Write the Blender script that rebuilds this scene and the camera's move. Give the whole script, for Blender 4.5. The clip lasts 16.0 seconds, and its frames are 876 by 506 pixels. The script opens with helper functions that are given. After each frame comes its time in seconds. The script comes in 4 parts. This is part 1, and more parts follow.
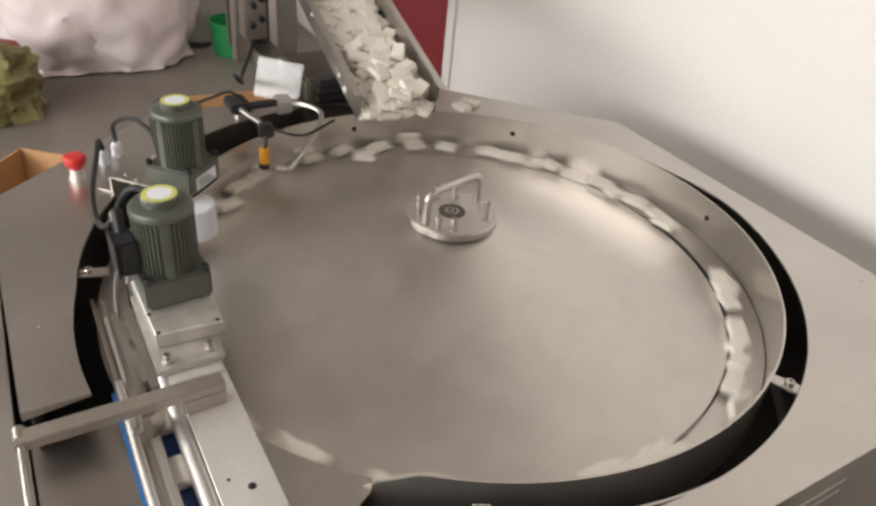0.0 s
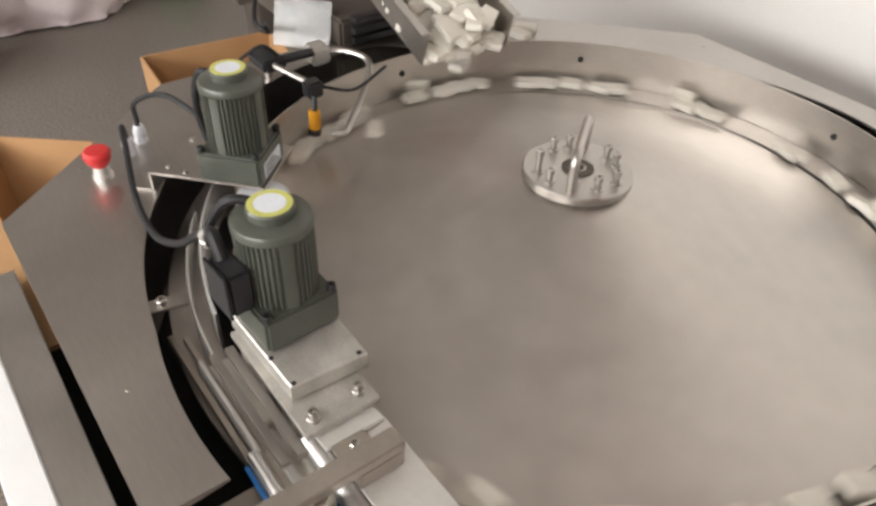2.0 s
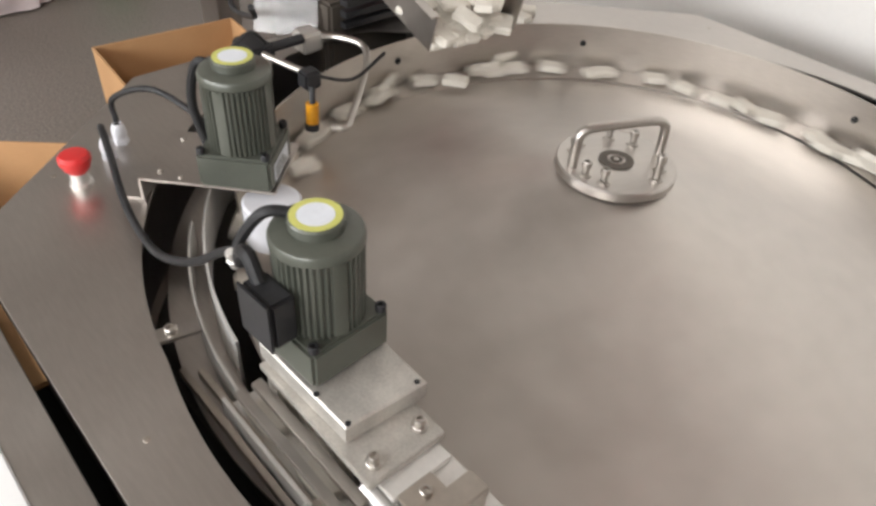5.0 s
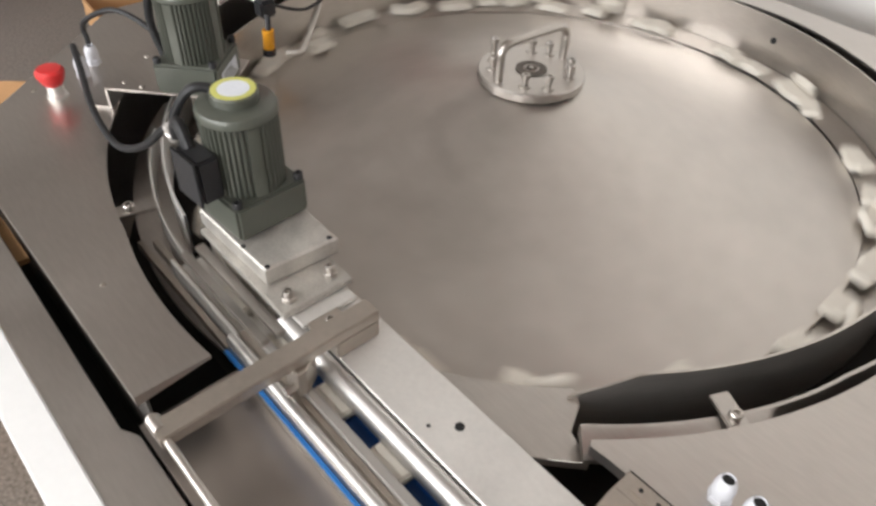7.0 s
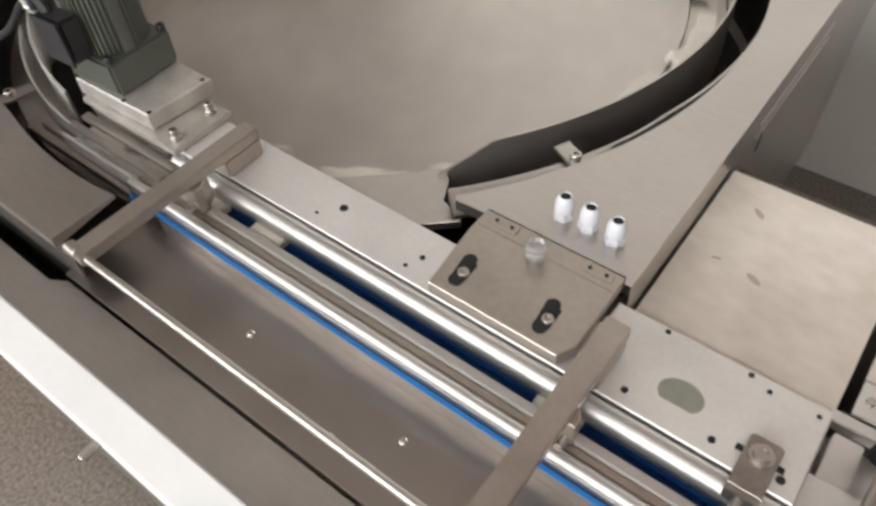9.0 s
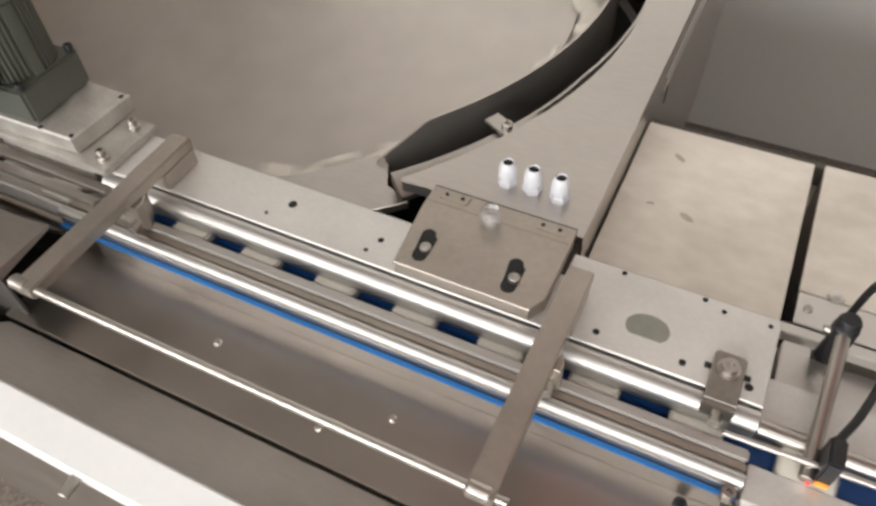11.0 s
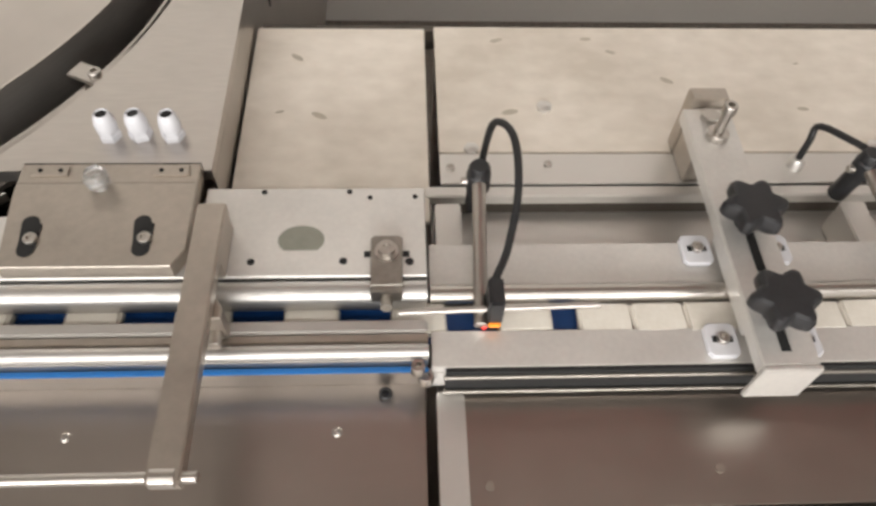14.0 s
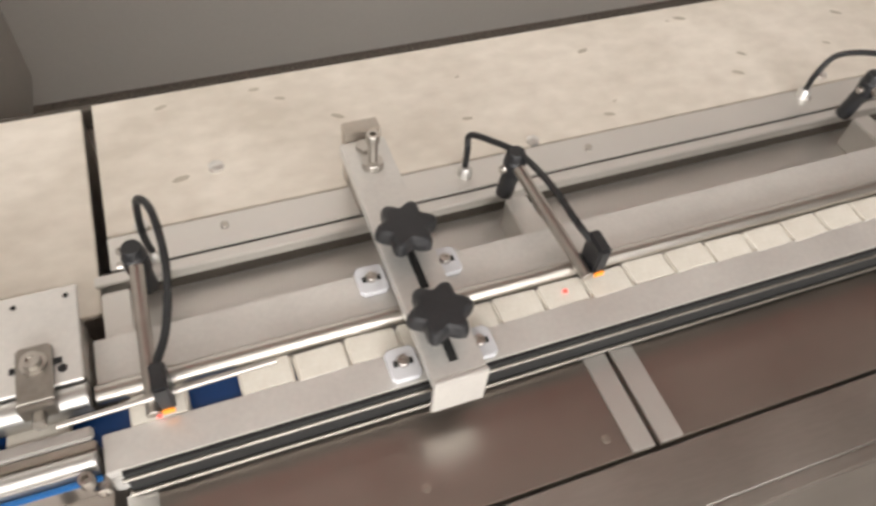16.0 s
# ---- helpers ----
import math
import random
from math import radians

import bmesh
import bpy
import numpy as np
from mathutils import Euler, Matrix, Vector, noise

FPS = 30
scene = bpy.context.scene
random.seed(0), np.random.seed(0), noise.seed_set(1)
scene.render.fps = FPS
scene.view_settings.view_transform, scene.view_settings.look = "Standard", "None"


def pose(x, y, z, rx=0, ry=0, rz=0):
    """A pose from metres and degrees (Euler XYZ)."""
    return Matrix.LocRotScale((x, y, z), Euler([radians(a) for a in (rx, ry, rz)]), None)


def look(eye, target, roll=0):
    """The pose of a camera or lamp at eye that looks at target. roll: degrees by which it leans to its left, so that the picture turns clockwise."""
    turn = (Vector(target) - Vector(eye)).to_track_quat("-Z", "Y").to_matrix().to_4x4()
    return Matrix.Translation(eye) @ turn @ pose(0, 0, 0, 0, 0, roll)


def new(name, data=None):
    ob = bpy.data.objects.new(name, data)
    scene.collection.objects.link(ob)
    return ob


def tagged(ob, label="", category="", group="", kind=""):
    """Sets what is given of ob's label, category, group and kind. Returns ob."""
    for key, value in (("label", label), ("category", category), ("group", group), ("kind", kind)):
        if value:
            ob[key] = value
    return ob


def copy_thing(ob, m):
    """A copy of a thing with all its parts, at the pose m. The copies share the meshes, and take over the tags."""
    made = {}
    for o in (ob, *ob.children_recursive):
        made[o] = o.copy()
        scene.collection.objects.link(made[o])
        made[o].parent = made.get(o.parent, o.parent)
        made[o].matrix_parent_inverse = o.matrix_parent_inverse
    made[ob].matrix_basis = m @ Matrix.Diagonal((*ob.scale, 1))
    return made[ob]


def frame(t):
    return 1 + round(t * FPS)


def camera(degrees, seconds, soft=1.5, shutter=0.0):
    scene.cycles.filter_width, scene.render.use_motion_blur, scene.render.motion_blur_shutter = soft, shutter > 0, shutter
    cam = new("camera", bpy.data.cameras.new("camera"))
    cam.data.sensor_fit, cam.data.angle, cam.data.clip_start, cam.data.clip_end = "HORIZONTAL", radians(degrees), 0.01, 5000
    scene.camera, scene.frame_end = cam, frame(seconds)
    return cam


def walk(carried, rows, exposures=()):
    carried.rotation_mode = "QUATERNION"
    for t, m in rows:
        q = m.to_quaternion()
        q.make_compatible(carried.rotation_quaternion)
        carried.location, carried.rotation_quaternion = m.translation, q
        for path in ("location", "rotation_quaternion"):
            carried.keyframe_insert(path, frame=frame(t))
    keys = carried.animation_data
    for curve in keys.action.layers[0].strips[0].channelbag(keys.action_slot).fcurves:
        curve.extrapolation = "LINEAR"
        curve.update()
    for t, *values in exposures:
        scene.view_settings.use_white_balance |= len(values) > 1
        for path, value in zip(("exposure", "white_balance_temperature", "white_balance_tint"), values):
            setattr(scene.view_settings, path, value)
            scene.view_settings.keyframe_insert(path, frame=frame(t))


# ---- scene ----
cam = camera(62.2, 16.0, 2.9, 0.25)
PATH = [
    (0, (0.099, 0.049, 1.587), (-1.283, 0.964, 0.468), 6.1),
    (0.5, (0.085, 0.018, 1.579), (-1.264, 0.964, 0.446), 5.5),
    (1, (-0.007, -0.021, 1.559), (-1.318, 0.903, 0.365), 5.3),
    (1.5, (-0.122, -0.045, 1.539), (-1.398, 0.872, 0.302), 3.1),
    (2, (-0.242, -0.046, 1.51), (-1.436, 0.916, 0.226), 2.6),
    (2.5, (-0.332, -0.062, 1.495), (-1.469, 0.909, 0.166), 3.6),
    (3, (-0.38, -0.062, 1.48), (-1.518, 0.932, 0.169), 3.0),
    (3.2, (-0.394, -0.063, 1.473), (-1.538, 0.947, 0.18), 3.2),
    (5.3, (-0.385, -0.079, 1.456), (-1.457, 0.994, 0.153), 4.4),
    (5.5, (-0.367, -0.079, 1.456), (-1.441, 0.973, 0.137), 3.7),
    (6, (-0.307, -0.088, 1.451), (-1.368, 0.95, 0.111), 3.7),
    (6.5, (-0.242, -0.099, 1.454), (-1.31, 0.927, 0.11), 3.7),
    (7, (-0.181, -0.103, 1.459), (-1.253, 0.909, 0.107), 2.7),
    (7.5, (-0.135, -0.118, 1.459), (-1.188, 0.908, 0.103), 2.2),
    (8, (-0.091, -0.137, 1.454), (-1.09, 0.891, 0.059), 1.2),
    (8.5, (-0.045, -0.156, 1.448), (-0.994, 0.855, 0.006), -1.7),
    (9, (-0.015, -0.175, 1.44), (-0.85, 0.824, -0.078), -3.5),
    (9.2, (-0.01, -0.182, 1.439), (-0.809, 0.825, -0.093), -4.3),
    (11.3, (-0.047, -0.232, 1.44), (-0.632, 0.922, -0.085), -3.5),
    (11.5, (-0.046, -0.231, 1.436), (-0.604, 0.929, -0.095), -4.0),
    (12, (-0.036, -0.221, 1.424), (-0.459, 0.937, -0.151), -4.1),
    (12.5, (-0.02, -0.21, 1.417), (-0.263, 0.938, -0.203), -2.3),
    (13, (0.004, -0.201, 1.41), (-0.094, 0.922, -0.242), -0.4),
    (13.5, (0.023, -0.196, 1.404), (0.035, 0.925, -0.252), 2.1),
    (14, (0.036, -0.189, 1.403), (0.127, 0.942, -0.244), 3.3),
    (14.5, (0.048, -0.186, 1.398), (0.229, 0.937, -0.247), 3.7),
    (15, (0.06, -0.182, 1.398), (0.35, 0.945, -0.228), 2.9),
    (15.5, (0.109, -0.183, 1.405), (0.542, 0.943, -0.191), 6.0),
    (16, (0.193, -0.197, 1.417), (0.717, 0.916, -0.16), 6.4),
]
walk(cam, [(t, look(eye, target, roll)) for t, eye, target, roll in PATH],
     [(0, -0.12, 6500, 10), (1.5, -0.06, 6450, 10), (3.0, 0.04, 6300, 10), (6.0, 0.03, 6230, 10), (7.5, -0.05, 6200, 10), (9.0, -0.14, 6250, 10),
      (12.0, -0.2, 6450, 10), (14.0, -0.14, 6500, 10), (15.0, -0.06, 6500, 10), (16.0, 0.0, 6500, 10)])
WINDOW_W, FILL_W = 250.0, 26.0

# ---------------- world and light ----------------
world = bpy.data.worlds.new("world")
scene.world = world
world.use_nodes = True
wn = world.node_tree.nodes
sky = wn.new("ShaderNodeTexSky")
sky.sky_type = 'NISHITA'
sky.sun_disc = False
sky.sun_elevation = radians(40)
sky.sun_rotation = radians(200)
wn["Background"].inputs[1].default_value = 0.10
world.node_tree.links.new(sky.outputs[0], wn["Background"].inputs[0])


def area(name, m, sx, sy, watts, colour):
    l = bpy.data.lights.new(name, "AREA")
    l.shape, l.size, l.size_y, l.energy, l.color = "RECTANGLE", sx, sy, watts, colour
    o = new(name, l)
    o.matrix_world = m
    return o


# daylight in the window opening behind the camera; two unseen lamps added as fill
area("window_light", look((-1.2, -3.42, 2.0), (-1.2, 1.0, 1.1)), 6.2, 1.05, WINDOW_W, (1.0, 0.97, 0.93))
area("fill_light_a", look((-1.6, -1.7, 3.12), (-1.6, -1.69, 0.0)), 2.4, 0.28, FILL_W, (1.0, 0.97, 0.93))
area("fill_light_b", look((1.2, -1.7, 3.12), (1.2, -1.69, 0.0)), 2.4, 0.28, FILL_W, (1.0, 0.97, 0.93))


# ---------------- materials ----------------
def mat(name, colour, rough=0.5, metal=0.0, var=0.12, scale=8.0, fine=180.0, bump=0.05, stretch=None, rvar=0.12, spec=0.5,
        second=None, alpha=1.0, wave=0.0, trans=0.0, emit=None, coat=0.0):
    m = bpy.data.materials.new(name)
    m.use_nodes = True
    nt = m.node_tree
    N, L = nt.nodes, nt.links
    b = N["Principled BSDF"]
    b.inputs["Metallic"].default_value = metal
    b.inputs["Specular IOR Level"].default_value = spec
    b.inputs["Coat Weight"].default_value = coat
    tc = N.new("ShaderNodeTexCoord")
    src = tc.outputs["Object"]
    mp = N.new("ShaderNodeMapping")
    mp.inputs["Scale"].default_value = stretch or (1, 1, 1)
    L.new(src, mp.inputs[0])
    big = N.new("ShaderNodeTexNoise")
    big.inputs["Scale"].default_value, big.inputs["Detail"].default_value = scale, 4
    L.new(src, big.inputs["Vector"])
    small = N.new("ShaderNodeTexNoise")
    small.inputs["Scale"].default_value, small.inputs["Detail"].default_value = fine, 3
    L.new(mp.outputs[0], small.inputs["Vector"])
    mix = N.new("ShaderNodeMath")
    mix.operation = 'MULTIPLY_ADD'
    mix.inputs[1].default_value, mix.inputs[2].default_value = 0.35, 0.0
    L.new(small.outputs[0], mix.inputs[0])
    add = N.new("ShaderNodeMath")
    add.operation = 'MULTIPLY_ADD'
    add.inputs[1].default_value = 0.65
    L.new(big.outputs[0], add.inputs[0])
    L.new(mix.outputs[0], add.inputs[2])
    ramp = N.new("ShaderNodeMapRange")
    ramp.inputs[1].default_value, ramp.inputs[2].default_value = 0.33, 0.67
    L.new(add.outputs[0], ramp.inputs[0])
    c = N.new("ShaderNodeMix")
    c.data_type = 'RGBA'
    lo = second or tuple(v * (1 - var) for v in colour)
    hi = colour if second else tuple(min(1, v * (1 + var)) for v in colour)
    c.inputs["A"].default_value, c.inputs["B"].default_value = (*lo, 1), (*hi, 1)
    L.new(ramp.outputs[0], c.inputs["Factor"])
    L.new(c.outputs["Result"], b.inputs["Base Color"])
    r = N.new("ShaderNodeMapRange")
    r.inputs[3].default_value, r.inputs[4].default_value = max(0.02, rough - rvar), min(1, rough + rvar)
    L.new(add.outputs[0], r.inputs[0])
    L.new(r.outputs[0], b.inputs["Roughness"])
    if bump:
        bp = N.new("ShaderNodeBump")
        bp.inputs["Strength"].default_value, bp.inputs["Distance"].default_value = bump, 0.002
        L.new(small.outputs[0], bp.inputs["Height"])
        L.new(bp.outputs[0], b.inputs["Normal"])
        if wave:
            wv = N.new("ShaderNodeBump")
            wv.inputs["Strength"].default_value, wv.inputs["Distance"].default_value = wave, 0.02
            L.new(big.outputs[0], wv.inputs["Height"])
            L.new(wv.outputs[0], bp.inputs["Normal"])
    if trans:
        b.inputs["Transmission Weight"].default_value = trans
    if alpha < 1:
        b.inputs["Alpha"].default_value = alpha
    if emit:
        b.inputs["Emission Color"].default_value = (*emit[:3], 1)
        b.inputs["Emission Strength"].default_value = emit[3]
    return m


STEEL = mat("brushed_steel", (0.51, 0.48, 0.45), 0.35, 1, 0.10, 9, 45, 0.02, (1, 6, 1), 0.12)
DECK = mat("deck_steel", (0.53, 0.497, 0.466), 0.34, 1, 0.10, 5, 40, 0.012, (1, 6, 1), 0.11, wave=0.05)
DISCM = mat("spun_steel", (0.575, 0.54, 0.505), 0.40, 1, 0.10, 5, 26, 0.02, (1, 1, 1), 0.18, wave=0.14)
SATIN = mat("satin_aluminium", (0.72, 0.70, 0.67), 0.42, 0.85, 0.05, 9, 150, 0.03, (1, 8, 1))
PLATE = mat("anodised_plate", (0.71, 0.69, 0.66), 0.46, 0.6, 0.08, 14, 200, 0.03)
CHROME = mat("polished_steel", (0.52, 0.49, 0.455), 0.32, 1, 0.06, 20, 200, 0.01, None, 0.08)
RAIL = mat("drawn_aluminium", (0.58, 0.565, 0.545), 0.42, 0.9, 0.06, 12, 120, 0.015, (1, 12, 12), 0.08)
BROWNST = mat("tool_steel", (0.46, 0.415, 0.365), 0.38, 0.9, 0.12, 12, 140, 0.04)
CREAM = mat("cream_top_plate", (0.86, 0.80, 0.72), 0.45, 0.25, 0.1, 7, 34, 0.02, (1, 1.6, 1), 0.16, second=(0.64, 0.58, 0.50))
CAST = mat("cast_aluminium", (0.55, 0.525, 0.485), 0.5, 0.75, 0.22, 28, 350, 0.25)
GREEN = mat("grey_green_paint", (0.092, 0.098, 0.08), 0.38, 0.2, 0.12, 20, 260, 0.05, coat=0.2)
BLACK = mat("black_plastic", (0.018, 0.018, 0.02), 0.45, 0, 0.3, 30, 300, 0.05)
RUBBER = mat("black_cable", (0.012, 0.012, 0.013), 0.5, 0, 0.2, 30, 300, 0.03)
PANEL = mat("front_sheet", (0.43, 0.39, 0.355), 0.335, 1, 0.08, 7, 12, 0, (1, 2, 1), 0.08)
# near black: shade painted into gaps and holes, also the dark bolts
DARK = mat("shade_and_bolt_black", (0.012, 0.012, 0.012), 0.8, 0, 0.2, 10, 100, 0.0)
# shade of the well and the front gap, put in as colour
WELL = mat("shaded_well", (0.04, 0.035, 0.03), 0.6, 0, 0.3, 10, 100, 0.0)
# dark brown parts, and the painted shade under the bed rail
LIP = mat("dark_lip_and_shade", (0.10, 0.085, 0.07), 0.55, 0.3, 0.15, 14, 120, 0.04)
DIM = mat("grey_green_hole", (0.24, 0.24, 0.20), 0.4, 0.1, 0.1, 60, 200, 0.0)
DARKST = mat("dark_tool_steel", (0.32, 0.295, 0.265), 0.36, 0.9, 0.15, 40, 160, 0.03)
RED = mat("red_plastic", (0.62, 0.03, 0.03), 0.35, 0, 0.08, 30, 200, 0.02)
WHITEP = mat("white_plastic", (0.63, 0.63, 0.66), 0.38, 0, 0.04, 30, 200, 0.02)
# window light on the apron's folded edge, put in as white
EDGEW = mat("lit_edge_white", (0.86, 0.86, 0.85), 0.4, 0, 0.03, 12, 120, 0.02)
LABELM = mat("label_paper", (0.72, 0.75, 0.80), 0.5, 0, 0.06, 60, 300, 0.0)
YELLOW = mat("yellow_band", (0.58, 0.58, 0.16), 0.45, 0, 0.08, 60, 300, 0.0)
AMBER = mat("amber_plastic", (0.80, 0.36, 0.02), 0.3, 0, 0.08, 60, 300, 0.0)
BLUE = mat("blue_belt", (0.012, 0.125, 0.36), 0.5, 0, 0.12, 20, 300, 0.06)
# the belt's blue with the lane's shade mixed in
NAVY = mat("shaded_blue_belt", (0.006, 0.055, 0.21), 0.5, 0, 0.15, 20, 300, 0.06)
SOAP = mat("white_bar", (0.76, 0.725, 0.655), 0.5, 0, 0.05, 60, 260, 0.06, second=(0.68, 0.635, 0.56))
CARTON = mat("carton", (0.52, 0.30, 0.14), 0.8, 0, 0.12, 7, 120, 0.08, (1, 1, 10), second=(0.42, 0.235, 0.105))
FLOORM = mat("terrazzo_floor", (0.28, 0.245, 0.212), 0.42, 0, 0.2, 110, 320, 0.05, second=(0.085, 0.072, 0.06))
WALLM = mat("white_wall", (0.80, 0.78, 0.75), 0.75, 0, 0.03, 1.5, 90, 0.04)
CEILM = mat("ceiling_board", (0.48, 0.455, 0.425), 0.85, 0, 0.03, 1.5, 90, 0.03)
REDWALL = mat("dark_red_paint", (0.22, 0.022, 0.03), 0.5, 0, 0.1, 3, 90, 0.03)
SACK = mat("pale_pink_film", (0.90, 0.82, 0.82), 0.3, 0, 0.1, 5, 60, 0.3, second=(0.82, 0.71, 0.72))
GREENP = mat("green_plastic", (0.02, 0.26, 0.08), 0.4, 0, 0.1, 20, 200, 0.02)
CLEAR = mat("frosted_plastic", (0.72, 0.72, 0.71), 0.2, 0, 0.05, 20, 200, 0.0, trans=0.85)
OLIVE = mat("olive_film", (0.26, 0.23, 0.09), 0.35, 0, 0.25, 14, 90, 0.3, second=(0.16, 0.14, 0.06))
REDBAG = mat("red_film", (0.35, 0.05, 0.04), 0.35, 0, 0.2, 14, 90, 0.3)
STAIN = mat("stained_plate", (0.50, 0.45, 0.37), 0.55, 0.2, 0.1, 60, 300, 0.0)
# glow of the laser spots; no lamp sits there
LASER_GLOW = mat("red_laser_glow", (0.8, 0.05, 0.03), 0.4, emit=(1, 0.06, 0.05, 1.6))
LEDO = mat("orange_led", (0.9, 0.3, 0.03), 0.4, emit=(1, 0.35, 0.03, 0.35))


# ---------------- mesh helpers ----------------
def box(x0, x1, y0, y1, z0, z1, bevel=0.0012, bm=None, rot=None):
    b = bmesh.new()
    bmesh.ops.create_cube(b, size=1)
    for v in b.verts:
        v.co = ((x0 + x1) / 2 + v.co.x * (x1 - x0), (y0 + y1) / 2 + v.co.y * (y1 - y0), (z0 + z1) / 2 + v.co.z * (z1 - z0))
    if bevel:
        bmesh.ops.bevel(b, geom=b.edges[:], offset=bevel, segments=2, affect='EDGES', clamp_overlap=True)
    if rot is not None:
        bmesh.ops.transform(b, matrix=rot, verts=b.verts[:])
    return merge(bm, b)


def merge(bm, b):
    if bm is None:
        return b
    me = bpy.data.meshes.new("tmp")
    b.to_mesh(me)
    b.free()
    bm.from_mesh(me)
    bpy.data.meshes.remove(me)
    return bm


def lathe(profile, n=48, bm=None, m=None, a0=0.0, a1=360.0):
    """Turns (radius, height) pairs about z."""
    b = bmesh.new()
    full = abs(a1 - a0 - 360) < 1e-6
    k = n if full else n + 1
    rings = []
    for r, z in profile:
        if r < 1e-6 and full:
            rings.append([b.verts.new((0, 0, z))] * k)
        else:
            rings.append([b.verts.new((r * math.cos(radians(a0 + (a1 - a0) * i / n)), r * math.sin(radians(a0 + (a1 - a0) * i / n)), z)) for i in range(k)])
    for p, q in zip(rings, rings[1:]):
        for i in range(n):
            j = (i + 1) % k
            f = [p[i], p[j], q[j], q[i]]
            f = [v for t, v in enumerate(f) if v not in f[:t]]
            if len(f) > 2:
                b.faces.new(f)
    if m is not None:
        bmesh.ops.transform(b, matrix=m, verts=b.verts[:])
    return merge(bm, b)


def cyl(x, y, z0, z1, r, n=24, bm=None, b=0.0008):
    return lathe([(0, z0), (r - b, z0), (r, z0 + b), (r, z1 - b), (r - b, z1), (0, z1)], n, bm, pose(x, y, 0))


def rod(p, q, r, n=16, bm=None):
    p, q = Vector(p), Vector(q)
    m = Matrix.Translation(p) @ (q - p).to_track_quat("Z", "Y").to_matrix().to_4x4()
    h = (q - p).length
    return lathe([(0, 0), (r - .0004, 0), (r, .0006), (r, h - .0006), (r - .0004, h), (0, h)], n, bm, m)


def tube(points, r, n=10, steps=8, bm=None):
    """A round tube along a smooth curve through the points."""
    P = [Vector(p) for p in points]
    P = [2 * P[0] - P[1]] + P + [2 * P[-1] - P[-2]]
    path = []
    for i in range(1, len(P) - 2):
        for s in range(steps):
            t = s / steps
            a, b_, c, d = P[i - 1:i + 3]
            path.append(0.5 * ((2 * b_) + (c - a) * t + (2 * a - 5 * b_ + 4 * c - d) * t * t + (3 * b_ - a - 3 * c + d) * t ** 3))
    path.append(P[-2])
    b = bmesh.new()
    rings = []
    up = Vector((0.13, 0.27, 0.95))
    for i, p in enumerate(path):
        w = (path[min(i + 1, len(path) - 1)] - path[max(i - 1, 0)]).normalized()
        u = w.cross(up)
        u = (u if u.length > 0.05 else w.cross(Vector((1, 0, 0)))).normalized()
        v = w.cross(u)
        up = u.cross(w)
        rings.append([b.verts.new(p + r * (math.cos(6.28319 * k / n) * u + math.sin(6.28319 * k / n) * v)) for k in range(n)])
    for p, q in zip(rings, rings[1:]):
        for k in range(n):
            b.faces.new((p[k], p[(k + 1) % n], q[(k + 1) % n], q[k]))
    b.faces.new(rings[0][::-1])
    b.faces.new(rings[-1])
    return merge(bm, b)


def slab(outline, z0, z1, bm=None, bevel=0.001):
    """A prism over an outline of (x, y)."""
    b = bmesh.new()
    lo = [b.verts.new((x, y, z0)) for x, y in outline]
    hi = [b.verts.new((x, y, z1)) for x, y in outline]
    n = len(lo)
    b.faces.new(lo[::-1])
    b.faces.new(hi)
    for i in range(n):
        b.faces.new((lo[i], lo[(i + 1) % n], hi[(i + 1) % n], hi[i]))
    bmesh.ops.recalc_face_normals(b, faces=b.faces[:])
    if bevel:
        bmesh.ops.bevel(b, geom=[e for e in b.edges if abs(e.verts[0].co.z - e.verts[1].co.z) < 1e-6], offset=bevel, segments=1, affect='EDGES')
    return merge(bm, b)


def holed(outline_fn, holes, z0, z1, n=96):
    """A flat plate with one round or shaped hole: outer and inner rings of n points each."""
    b = bmesh.new()
    rows = []
    for z in (z1, z0):
        rows.append(([b.verts.new((*outline_fn(i / n), z)) for i in range(n)], [b.verts.new((*holes(i / n), z)) for i in range(n)]))
    (ot, it), (ob_, ib) = rows
    for i in range(n):
        j = (i + 1) % n
        b.faces.new((ot[i], ot[j], it[j], it[i]))
        b.faces.new((ob_[j], ob_[i], ib[i], ib[j]))
        b.faces.new((ot[j], ot[i], ob_[i], ob_[j]))
        b.faces.new((it[i], it[j], ib[j], ib[i]))
    bmesh.ops.recalc_face_normals(b, faces=b.faces[:])
    return b


def finish(name, bm, material, smooth=True):
    me = bpy.data.meshes.new(name)
    bmesh.ops.recalc_face_normals(bm, faces=bm.faces[:])
    bm.to_mesh(me)
    bm.free()
    me.materials.append(material)
    if smooth:
        me.shade_smooth()
        me.set_sharp_from_angle(angle=radians(32))
    return me


def part(name, bm, material, parent, label=""):
    o = new(name, finish(name, bm, material))
    o.parent = parent
    return tagged(o, label) if label else o


def thing(name, label, category, group="", kind="", at=(0, 0, 0)):
    o = new(name)
    o.empty_display_size = 0.02
    o.location = at
    return tagged(o, label, category, group, kind)


def solo(name, bm, material, label, category, group="", kind=""):
    return tagged(new(name, finish(name, bm, material)), label, category, group, kind)


